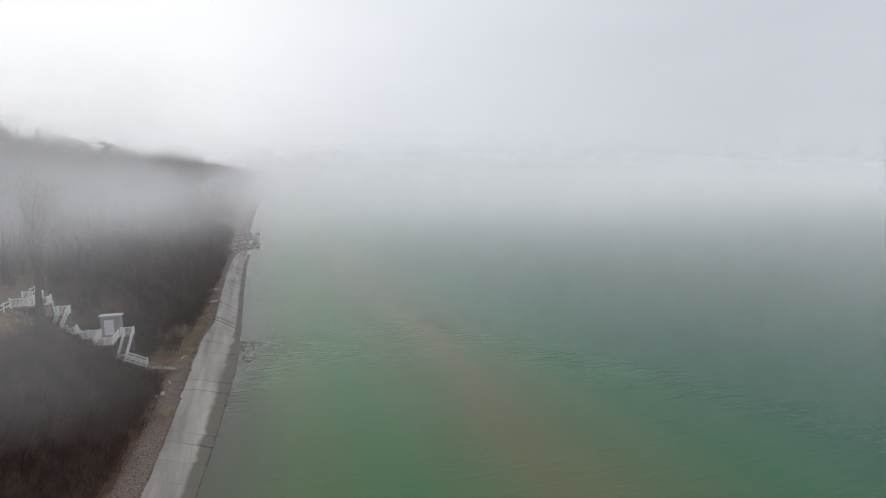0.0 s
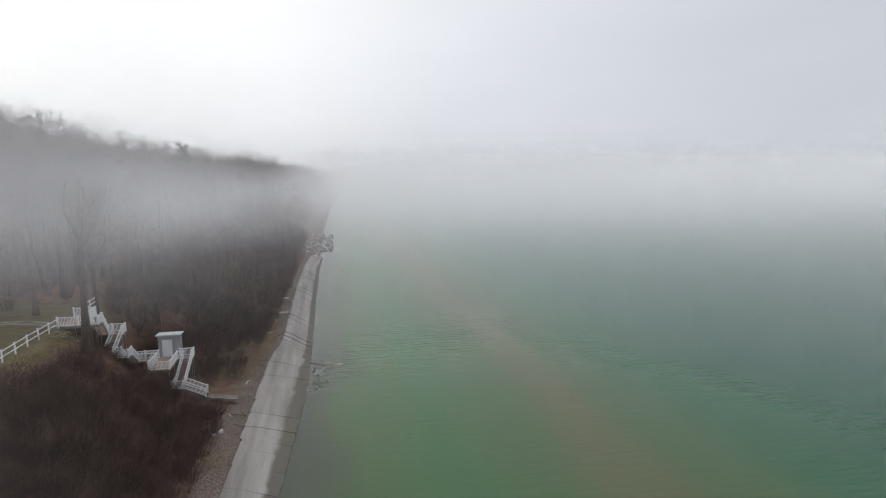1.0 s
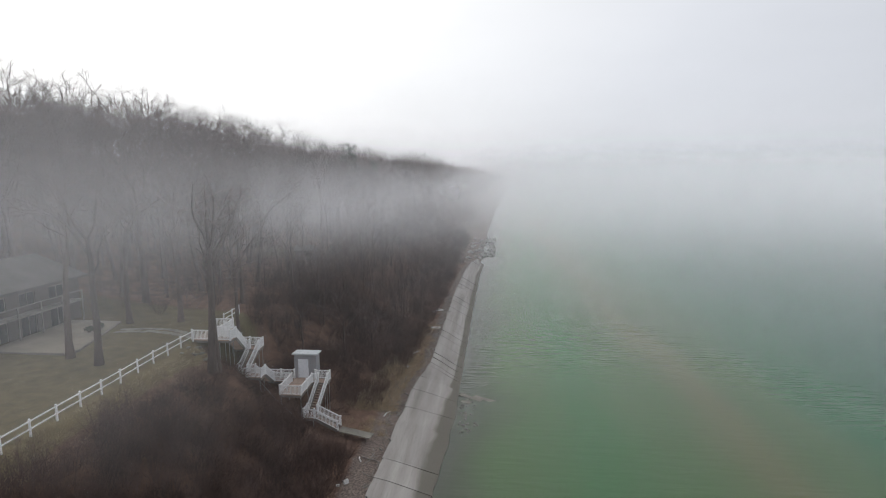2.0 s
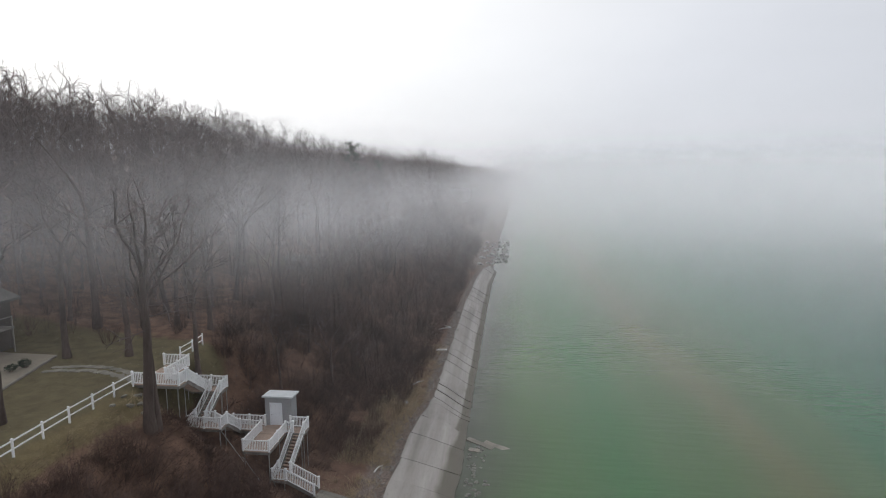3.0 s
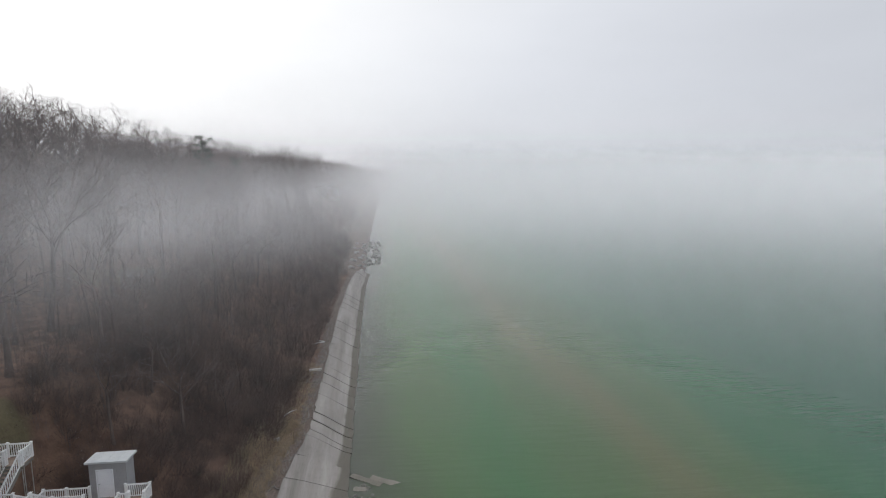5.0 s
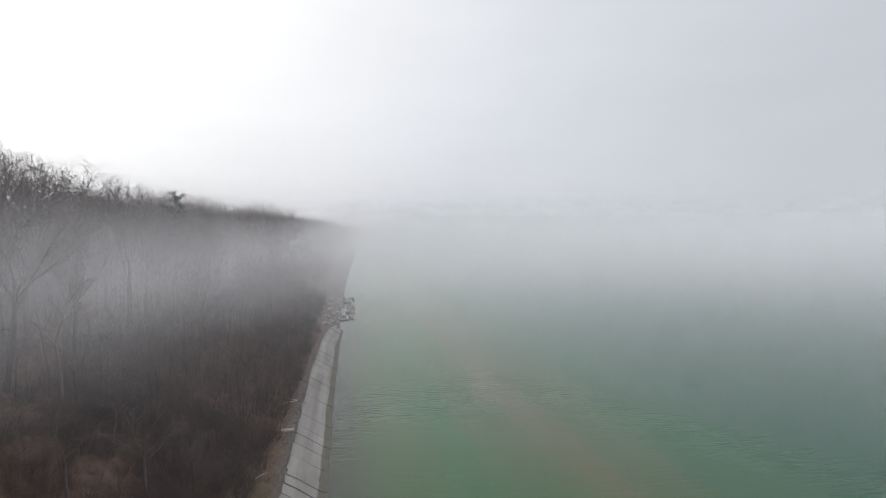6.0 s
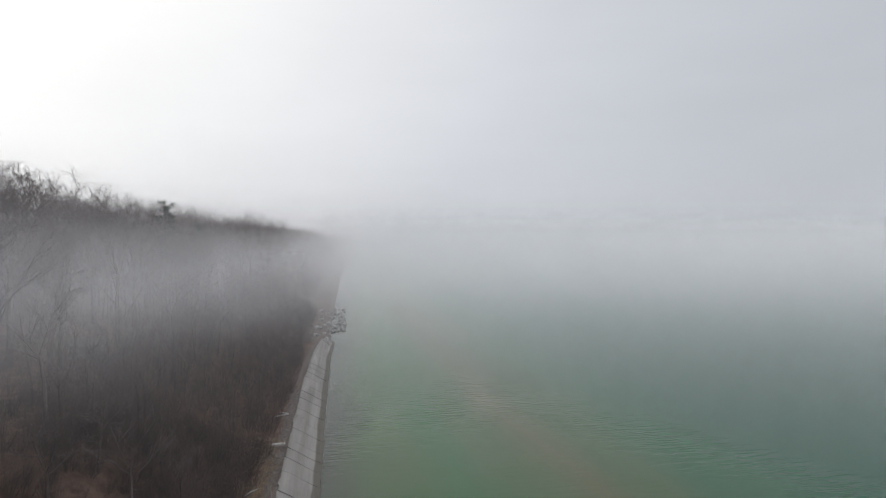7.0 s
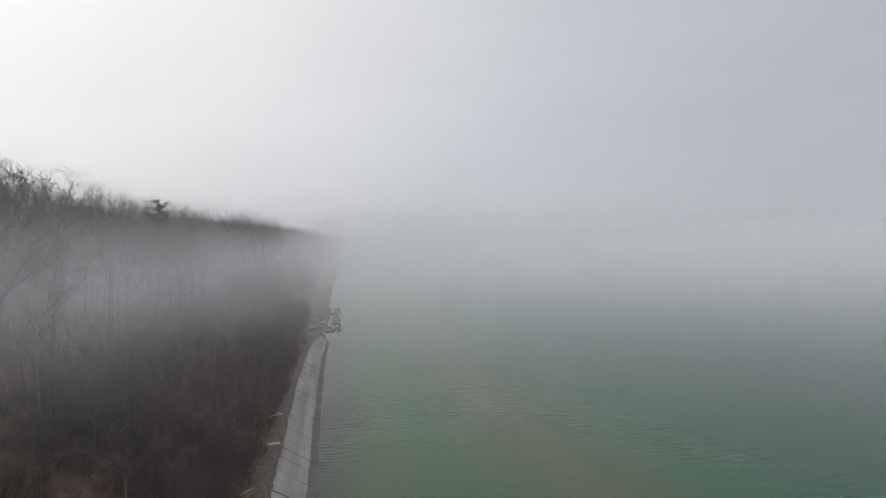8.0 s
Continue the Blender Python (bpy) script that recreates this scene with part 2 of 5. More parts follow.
def water_material():
    """Shallow milky green lake water over sand: tan bars, teal deeps, short wind ripples."""
    m = bpy.data.materials.new("lake water")
    m.use_nodes = True
    n, l = m.node_tree.nodes, m.node_tree.links
    b = n["Principled BSDF"]
    b.inputs["Roughness"].default_value, b.inputs["IOR"].default_value = 0.16, 1.33
    geo = n.new("ShaderNodeNewGeometry")
    sep = n.new("ShaderNodeSeparateXYZ")
    l.new(geo.outputs["Position"], sep.inputs["Vector"])
    mp = n.new("ShaderNodeMapping")
    mp.inputs["Scale"].default_value = (0.05, 0.018, 1)
    l.new(geo.outputs["Position"], mp.inputs["Vector"])
    bars = n.new("ShaderNodeTexNoise")
    bars.inputs["Scale"].default_value, bars.inputs["Detail"].default_value = 1.0, 4
    l.new(mp.outputs["Vector"], bars.inputs["Vector"])
    warp = n.new("ShaderNodeMath")
    warp.operation = "MULTIPLY_ADD"
    warp.inputs[1].default_value = 14.0
    l.new(bars.outputs["Fac"], warp.inputs[0])
    l.new(sep.outputs["X"], warp.inputs[2])
    out = n.new("ShaderNodeMapRange")                     # metres out from the shore, the sand bar at about 26
    out.inputs["From Min"].default_value, out.inputs["From Max"].default_value = 4.0, 104.0
    l.new(warp.outputs[0], out.inputs["Value"])
    r = n.new("ShaderNodeValToRGB")
    r.color_ramp.interpolation = "EASE"
    e = r.color_ramp.elements
    e[0].position, e[0].color = 0.0, (0.050, 0.082, 0.036, 1)
    e[1].position, e[1].color = 1.0, (0.013, 0.068, 0.040, 1)
    for place, tone in ((0.07, (0.050, 0.102, 0.036, 1)), (0.14, (0.038, 0.112, 0.041, 1)), (0.20, (0.054, 0.104, 0.041, 1)), (0.27, (0.084, 0.099, 0.046, 1)),
                        (0.34, (0.055, 0.100, 0.043, 1)), (0.44, (0.026, 0.096, 0.044, 1)), (0.58, (0.015, 0.078, 0.043, 1))):
        r.color_ramp.elements.new(place).color = tone
    l.new(out.outputs["Result"], r.inputs["Fac"])
    near = n.new("ShaderNodeAttribute")
    near.attribute_name = "shallow"
    x = n.new("ShaderNodeMix")
    x.data_type = "RGBA"
    x.inputs["B"].default_value = (0.042, 0.048, 0.037, 1)
    l.new(near.outputs["Fac"], x.inputs["Factor"])
    l.new(r.outputs["Color"], x.inputs["A"])
    l.new(x.outputs["Result"], b.inputs["Base Color"])
    mp2 = n.new("ShaderNodeMapping")
    mp2.inputs["Rotation"].default_value = (0, 0, radians(7))
    mp2.inputs["Scale"].default_value = (0.28, 1.35, 1)
    l.new(geo.outputs["Position"], mp2.inputs["Vector"])
    rip = n.new("ShaderNodeTexNoise")
    rip.inputs["Scale"].default_value, rip.inputs["Detail"].default_value = 1.1, 4
    l.new(mp2.outputs["Vector"], rip.inputs["Vector"])
    bp = n.new("ShaderNodeBump")
    bp.inputs["Strength"].default_value, bp.inputs["Distance"].default_value = 0.36, 0.12
    l.new(rip.outputs["Fac"], bp.inputs["Height"])
    l.new(bp.outputs["Normal"], b.inputs["Normal"])
    return m


def fog_material(wisps):
    """Thin mist: mostly clear, the rest scattering light to both sides; thickness by the mesh's own density, broken into wisps."""
    m = bpy.data.materials.new("mist")
    m.use_nodes = True
    n, l = m.node_tree.nodes, m.node_tree.links
    n.clear()
    out = n.new("ShaderNodeOutputMaterial")
    clear, dif, tra = n.new("ShaderNodeBsdfTransparent"), n.new("ShaderNodeBsdfDiffuse"), n.new("ShaderNodeBsdfTranslucent")
    for x in (dif, tra):
        x.inputs["Color"].default_value = (0.552, 0.556, 0.580, 1)
    add, mix = n.new("ShaderNodeAddShader"), n.new("ShaderNodeMixShader")
    a = n.new("ShaderNodeAttribute")
    a.attribute_name = "mist"
    geo, mp, tex = n.new("ShaderNodeNewGeometry"), n.new("ShaderNodeMapping"), n.new("ShaderNodeTexNoise")
    mp.inputs["Scale"].default_value = (0.012, 0.02, 0.015)
    tex.inputs["Scale"].default_value, tex.inputs["Detail"].default_value = 1.0, 3
    l.new(geo.outputs["Position"], mp.inputs["Vector"])
    l.new(mp.outputs["Vector"], tex.inputs["Vector"])
    v = n.new("ShaderNodeMapRange")
    v.inputs["From Min"].default_value, v.inputs["From Max"].default_value = 0.25, 0.75
    v.inputs["To Min"].default_value, v.inputs["To Max"].default_value = 1 - wisps, 1 + wisps
    l.new(tex.outputs["Fac"], v.inputs["Value"])
    mul = n.new("ShaderNodeMath")
    mul.operation, mul.use_clamp = "MULTIPLY", True
    l.new(a.outputs["Fac"], mul.inputs[0])
    l.new(v.outputs["Result"], mul.inputs[1])
    l.new(dif.outputs[0], add.inputs[0])
    l.new(tra.outputs[0], add.inputs[1])
    l.new(mul.outputs[0], mix.inputs["Fac"])
    l.new(clear.outputs[0], mix.inputs[1])
    l.new(add.outputs[0], mix.inputs[2])
    l.new(mix.outputs[0], out.inputs["Surface"])
    return m


# ---- mesh tools ----
class Build:
    """Collects boxes, tubes and panels into one mesh."""

    def __init__(self):
        self.v, self.f = [], []

    def add(self, verts, faces):
        k = len(self.v)
        self.v += [tuple(p) for p in verts]
        self.f += [tuple(i + k for i in face) for face in faces]
        return self

    def box(self, c, s, m=None):
        x, y, z = (a / 2 for a in s)
        p = [Vector((i * x, j * y, k * z)) for k in (-1, 1) for j in (-1, 1) for i in (-1, 1)]
        p = [(m @ a if m else a) + Vector(c) for a in p]
        return self.add(p, [(0, 2, 3, 1), (4, 5, 7, 6), (0, 1, 5, 4), (2, 6, 7, 3), (0, 4, 6, 2), (1, 3, 7, 5)])

    def beam(self, a, b, w, h):
        """A box from a to b, w wide and h high."""
        a, b = Vector(a), Vector(b)
        d = b - a
        side = d.cross(Vector((0, 0, 1)))
        side = side.normalized() if side.length > 1e-6 else Vector((1, 0, 0))
        up = side.cross(d).normalized()
        p = [q + side * (i * w / 2) + up * (k * h / 2) for q in (a, b) for k in (-1, 1) for i in (-1, 1)]
        return self.add(p, [(0, 1, 3, 2), (4, 6, 7, 5), (0, 4, 5, 1), (2, 3, 7, 6), (0, 2, 6, 4), (1, 5, 7, 3)])

    def tube(self, pts, radii, n=6):
        pts = [Vector(p) for p in pts]
        verts, faces = [], []
        for i, p in enumerate(pts):
            d = pts[min(i + 1, len(pts) - 1)] - pts[max(i - 1, 0)]
            if d.length < 1e-6:
                d = Vector((0, 0, 1))
            d.normalize()
            u = d.orthogonal().normalized()
            w = d.cross(u)
            for k in range(n):
                a = 2 * math.pi * k / n
                verts.append(p + (u * math.cos(a) + w * math.sin(a)) * radii[i])
        for i in range(len(pts) - 1):
            for k in range(n):
                faces.append((i * n + k, i * n + (k + 1) % n, (i + 1) * n + (k + 1) % n, (i + 1) * n + k))
        return self.add(verts, faces)

    def spike(self, a, b, r):
        """A thin three-sided twig from a to its tip b."""
        a, b = Vector(a), Vector(b)
        d = (b - a).normalized()
        u = d.orthogonal().normalized()
        w = d.cross(u)
        return self.add([a + u * r, a + (w * 0.87 - u * 0.5) * r, a - (w * 0.87 + u * 0.5) * r, b], [(0, 1, 3), (1, 2, 3), (2, 0, 3)])

    def mesh(self, name, mat, smooth=False):
        d = bpy.data.meshes.new(name)
        d.from_pydata(self.v, [], self.f)
        d.materials.append(mat)
        if smooth:
            d.polygons.foreach_set("use_smooth", [True] * len(d.polygons))
        d.update()
        return d


def part(name, data, material_or_none, parent, label="", at=(0, 0, 0), turn=None):
    """Links a mesh (or a Build) as one part under a thing, at a place in the thing's own axes."""
    if isinstance(data, Build):
        data = data.mesh(name, material_or_none)
    ob = new(name, data)
    ob.parent = parent
    ob.location = at
    if turn is not None:
        ob.rotation_euler = turn
    return tagged(ob, label)


def thing(name, at, label, category, group="", kind=""):
    ob = new(name)
    ob.empty_display_size = 0.2
    ob.location = at
    return tagged(ob, label, category, group, kind)


def grid_mesh(name, xs, ys, height, mat, layers):
    """A sheet over xs and ys; layers: name -> function(X, Y, Z) stored at its corners."""
    X, Y = np.meshgrid(np.array(xs), np.array(ys))
    Z = height(X, Y)
    nx, ny = len(xs), len(ys)
    co = np.stack([X, Y, Z], -1).reshape(-1, 3)
    i = np.arange(nx * ny).reshape(ny, nx)
    f = np.stack([i[:-1, :-1], i[:-1, 1:], i[1:, 1:], i[1:, :-1]], -1).reshape(-1, 4)
    return array_mesh(name, co, f, mat, {k: fn(X, Y, Z).reshape(-1) for k, fn in layers.items()}, smooth=True)


def array_mesh(name, co, faces, mat, layers=None, smooth=False):
    """A mesh from numpy arrays of corners and of equal-sided faces."""
    d = bpy.data.meshes.new(name)
    k = faces.shape[1]
    d.vertices.add(len(co))
    d.vertices.foreach_set("co", np.ascontiguousarray(co, dtype=np.float32).reshape(-1))
    d.loops.add(faces.size)
    d.loops.foreach_set("vertex_index", np.ascontiguousarray(faces, dtype=np.int32).reshape(-1))
    d.polygons.add(len(faces))
    d.polygons.foreach_set("loop_start", np.arange(0, faces.size, k, dtype=np.int32))
    for key, values in (layers or {}).items():
        d.attributes.new(key, "FLOAT", "POINT").data.foreach_set("value", np.ascontiguousarray(values, dtype=np.float32))
    d.materials.append(mat)
    d.update(calc_edges=True)
    d.validate()
    d.polygons.foreach_set("use_smooth", [smooth] * len(d.polygons))
    return d


# ---- the lie of the land ----
SHORE_Y = [-400, 0, 45, 60, 80, 96, 130, 165, 190, 215, 260, 400, 900, 1600, 4000]
SHORE_X = [-30, -9, -5.4, -4.1, -2.7, -2.6, -2.4, -2.0, -0.6, 0.2, 1.0, 5.0, 24, 60, 200]
TOP_Y = [-400, 0, 45, 60, 86, 94, 138, 165, 182, 200]
TOP_X = [-35, -12.5, -9.1, -8.5, -8.0, -6.5, -6.35, -5.4, -3.8, -3.4]


def shore(y):
    return np.interp(y, SHORE_Y, SHORE_X)


def wall_top(y):
    return np.where(np.asarray(y) < 200, np.interp(y, TOP_Y, TOP_X), shore(y) - 3.5)


def wobble(x, y, s, seed=0.0):
    """Smooth pseudo-random waves, about -1 to 1."""
    x, y = np.asarray(x) / s + seed, np.asarray(y) / s - seed
    return (np.sin(x * 1.7 + 1.3 * np.sin(y * 1.1)) + np.sin(y * 2.1 + 1.7 * np.sin(x * 0.9 + 2)) + np.sin((x + y) * 1.3 + 4)) / 3


BANK_D = [-60, -4.0, 0, 3.0, 5.5, 9, 13, 16.0, 17.5, 22, 34, 60, 110, 200, 500]
NOSE_Z = [-6, -1.2, 0.75, 1.1, 2.0, 5.2, 9.5, 10.9, 11.1, 11.1, 11.2, 16.5, 25, 36, 45]     # the lawn's bulging shoulder
WOOD_Z = [-6, -1.2, 0.75, 1.1, 1.8, 3.9, 7.4, 10.2, 11.0, 11.3, 11.9, 16.5, 25, 36, 45]     # the wooded bank
GULLY_D = [-60, -4.0, 0, 3.0, 5.5, 8, 10.5, 12.5, 14.8, 16.0, 17.0, 22, 34, 60, 110, 200, 500]
GULLY_Z = [-6, -1.2, 0.75, 1.1, 1.5, 2.6, 3.9, 4.8, 6.2, 8.8, 10.9, 11.1, 11.2, 16.5, 25, 36, 45]    # the hollow that the stairs go down


def ground_z(x, y):
    """Height of the ground: shingle behind the wall, the steep bank, the lawn on top, the wooded hill behind."""
    d = wall_top(y) - np.asarray(x)
    g = np.clip((np.asarray(y) - 70.3) / 4.0, 0, 1) * np.clip((84.5 - np.asarray(y)) / 4, 0, 1)
    bank = np.where(np.asarray(y) < 76, np.interp(d, BANK_D, NOSE_Z), np.interp(d, BANK_D, WOOD_Z))
    z = bank * (1 - g) + np.interp(d, GULLY_D, GULLY_Z) * g
    rough = np.clip((d - 2) / 6, 0, 1) * np.where((d > 16) & (d < 36), 0.12, 1.0)
    z = z + 0.95 * np.clip((np.asarray(y) - 84) / 9, 0, 1) * np.clip((190 - np.asarray(y)) / 8, 0, 1) * np.clip(1 - d / 7, 0, 1) * np.clip((d + 1.5) / 1.5, 0, 1)
    z = z + 5.5 * np.clip((d - 42) / 20, 0, 1) * np.clip((240 - np.asarray(y)) / 60, 0, 1) * np.clip((np.asarray(y) - 40) / 80, 0.4, 1)
    return z + 0.35 * rough * wobble(x, y, 3.1) + np.clip((d - 38) / 60, 0, 1) * 2.0 * wobble(x, y, 27.0, 3)


def lawn_mask(x, y, z):
    d = wall_top(y) - x
    a = np.clip((d - 14.8) / 1.2, 0, 1) * np.clip((40 - d) / 4, 0, 1)
    far = np.clip(1.4 - np.hypot((x + 36) / 7, (y - 125) / 8), 0, 1)      # a clearing farther along
    return np.maximum(a * np.clip((84 + 0.12 * (d - 20) - y) / 3, 0, 1), far)


def straw_mask(x, y, z):
    """The unmown strip between the fence and the brush."""
    d = wall_top(y) - x
    return np.clip((d - 14.4) / 1.0, 0, 1) * np.clip((x + 26.2) / 1.2, 0, 1) * np.clip((72.5 - y) / 2, 0, 1) * 0.9


def shingle_mask(x, y, z):
    d = wall_top(y) - x
    return np.clip((np.where(y < 92, 3.4, 2.2) - d) / 1.5, 0, 1) * 0.8 + np.where(y > 176, np.clip((11 - d) / 4, 0, 1), 0)


gx = np.concatenate([np.linspace(-1500, -260, 16), np.linspace(-240, -75, 34), np.linspace(-72, -28, 56), np.linspace(-27.5, 14, 120), np.linspace(20, 260, 18)])
gy = np.concatenate([np.linspace(-300, 0, 16), np.linspace(4, 240, 260), np.linspace(246, 700, 60), np.linspace(730, 4000, 30)])
ground = tagged(new("ground", grid_mesh("ground", gx, gy, ground_z, ground_material(), {"lawn": lawn_mask, "straw": straw_mask, "shingle": shingle_mask})),
                "leaf-strewn bank, tired winter lawn and shingle strip", "ground", kind="structure")

wx = np.concatenate([np.linspace(-12, 12, 49), np.linspace(14, 120, 40), np.linspace(140, 4500, 20)])
wy = np.concatenate([np.linspace(-600, -20, 10), np.linspace(0, 260, 90), np.linspace(280, 4500, 30)])
water = tagged(new("water", grid_mesh("water", wx, wy, lambda x, y: 0 * x, water_material(),
               {"shallow": lambda x, y, z: np.clip(1 - (x - shore(y) - 0.3) / (6.0 + 2.6 * wobble(x, y, 7)), 0, 1) * 0.85})),
               "calm green lake water with small wind ripples", "water", kind="structure")

# ---- mist: a shallow fog lying on the lake and against the bank, thicker farther off, with its top about as high as the trees ----
M_FOG, M_FOG_FAR = fog_material(0.2), fog_material(0.0)
FOG_Y = [17, 27, 34, 48, 60, 72, 84, 94, 105, 117, 130, 144, 160, 178, 198, 220, 245, 275, 310, 350, 400, 460, 540, 640, 780, 960, 1200, 1500, 1900, 2400, 3000, 3700]
fog = thing("fog_bank", (0, 0, 0), "thin pale morning fog lying over lake and bank", "fog", kind="stuff")
FOG_V = np.array([0, 1, 2.5, 4, 6, 8, 9.5, 11, 12.5, 14, 15.5, 17, 18.5, 20, 22, 24, 26, 28, 30, 33, 37, 42, 48, 55, 62, 75, 90, 108, 128])


def smooth(t):
    t = np.clip(t, 0, 1)
    return t * t * (3 - 2 * t)


def mist_wood(X, Z, V, y):
    """Fog per metre over the land, and its shape: a level sheet that hangs clear of the ground, with a thin haze under and over it."""
    foot = np.interp(y, [48, 60, 72, 84, 106, 130, 165, 200, 420], [20, 18, 16, 15, 12.5, 7.5, 2, -3, -6])
    sheet = smooth((Z - foot) / np.interp(y, [72, 84, 130, 220], [6, 8, 10, 13])) * np.clip(V / 5, 0, 1)
    over = np.interp(y, [60, 110, 300, 530], [0.05, 0.09, 0.03, 0.015])
    lid = 1 - (1 - over) * smooth((Z - np.interp(y, [40, 110], [23, 20])) / np.interp(y, [40, 110, 300, 530], [7, 10, 11, 16]))
    shape = (np.interp(y, [60, 84, 140], [0.0, 0.13, 0.15]) + 0.86 * sheet) * lid * np.clip((50 - Z) / 17, 0, 1)
    return np.interp(y, [48, 60, 84, 105, 130, 300], [0.006, 0.009, 0.016, 0.024, 0.030, 0.028]), shape


def mist_lake(X, Z, V, y):
    """Fog per metre over the water, and its shape: clear close in, dense far out and offshore."""
    out = y + 0.30 * np.clip(X - 10, 0, 400)
    lid = 1 - smooth((Z - 15) / np.interp(y, [60, 300, 530, 800, 1200], [14, 25, 38, 52, 66]))
    return np.interp(out, [40, 90, 140, 180, 230, 290, 360, 600], [0.0002, 0.0011, 0.0032, 0.0066, 0.0105, 0.0145, 0.018, 0.024]), lid * smooth(V / 10)


for i, fy in enumerate(FOG_Y):
    if fy < 40:                                                   # shreds against the bank, clear of the flight's path
        fx = np.linspace(-160, -1, 110) if fy > 20 else np.linspace(-60, -1, 60)
    elif fy < 1300:
        fx = np.concatenate([np.linspace(-900, -120, 14), np.linspace(-110, 40, 61), np.linspace(60, 2600, 24)])
    else:
        fx = np.linspace(-3000, 4400, 40)
    gap = fy - FOG_Y[i - 1] if fy > 40 else 10
    X, V = np.meshgrid(fx, FOG_V if fy < 1300 else np.concatenate([np.linspace(0, 60, 7), np.linspace(80, 700, 32)]))
    inland = np.clip((wall_top(fy) - 1 - X) / max(10, 0.2 * (fy - 350)), 0, 1) if fy > 80 else np.clip((wall_top(fy) + 3 - X) / 6, 0, 1)
    if fy > 1300:                                                 # the far wall of fog, thinning upwards into the cloud
        Z = V
        dens = 0.2 * np.exp(-np.clip(V - 26, 0, None) / np.interp(fy, [1500, 3700], [60, 190])) * smooth((700 - V) / 300)
    else:
        Z = np.maximum(ground_z(X, np.full_like(X, fy)), 0.0) + V
        if fy < 40:
            near = smooth((-1 - X) / 5) * smooth((Z - np.interp(fy, [17, 27, 34], [18.5, 22.6, 20.8])) / 2.6) * (1 - 0.93 * smooth((Z - 26) / 9)) * np.clip((50 - Z) / 10, 0, 1)
            layers = [(0.036, near)]
        else:
            (k_l, s_l), (k_w, s_w) = mist_lake(X, Z, V, fy), mist_wood(X, Z, V, fy)
            layers = [(k_l, s_l * (1 - inland)), (k_w, s_w * inland)]
        dens = sum(0.2 * np.tanh((1 - np.exp(-k_m * gap)) / 0.2) * shape for k_m, shape in layers)      # every veil stays thin
    co = np.stack([X, np.full_like(X, fy) + 1.5 * wobble(X, V, 30.0, i), Z], -1).reshape(-1, 3)
    k = np.arange(X.size).reshape(X.shape)
    q = np.stack([k[:-1, :-1], k[:-1, 1:], k[1:, 1:], k[1:, :-1]], -1).reshape(-1, 4)
    q = q[dens.reshape(-1)[q].max(1) > 0.0005]                      # no veil where there is no mist
    part("mist_veil", array_mesh("mist_veil", co, q, M_FOG if fy < 300 else M_FOG_FAR, {"mist": dens.reshape(-1)}, smooth=True), None, fog)


# ---- trees ----
def bend(rng, start, way, length, n, stray, lift=0.0):
    """A wandering line of n steps."""
    pts, d = [Vector(start)], Vector(way).normalized()
    for _ in range(n):
        d = (d + Vector((rng.uniform(-1, 1), rng.uniform(-1, 1), rng.uniform(-1, 1) + lift)) * stray).normalized()
        pts.append(pts[-1] + d * (length / n))
    return pts


def side_way(rng, d, angle):
    """A direction at about that many degrees from d."""
    u = d.orthogonal().normalized()
    u.rotate(Matrix.Rotation(rng.uniform(0, 2 * math.pi), 3, d))
    a = radians(angle)
    return (d * math.cos(a) + u * math.sin(a)).normalized()


def boughs(rng, emit, start, way, length, r, level, depth, many):
    """A crooked bough that forks again and again, each branch shorter and thinner; emit(level, points, radii) draws each."""
    n = (4, 3, 2, 2, 1)[min(level, 4)]
    pts = bend(rng, start, way, length, n, 0.30 if level < 2 else 0.34, 0.32 if level == 0 else 0.10)
    emit(level, pts, [r * (1 - 0.6 * j / n) for j in range(n + 1)])
    if level >= depth:
        return
    kids = many[level]
    for k in range(kids):
        w = 1.0 if k == 0 else 0.28 + 0.68 * (k - rng.random()) / (kids - 1)
        w = min(max(w, 0.2), 1.0)
        j = min(int(w * n), n - 1)
        s = pts[j].lerp(pts[j + 1], w * n - j)
        d = side_way(rng, (pts[j + 1] - pts[j]).normalized(), rng.uniform(34, 64) if k else rng.uniform(8, 30))
        boughs(rng, emit, s, d, length * rng.uniform(0.46, 0.66) * (1.12 - 0.35 * w), max(r * (0.58 if k else 0.5) * (1 - 0.45 * w), 0.0), level + 1, depth, many)


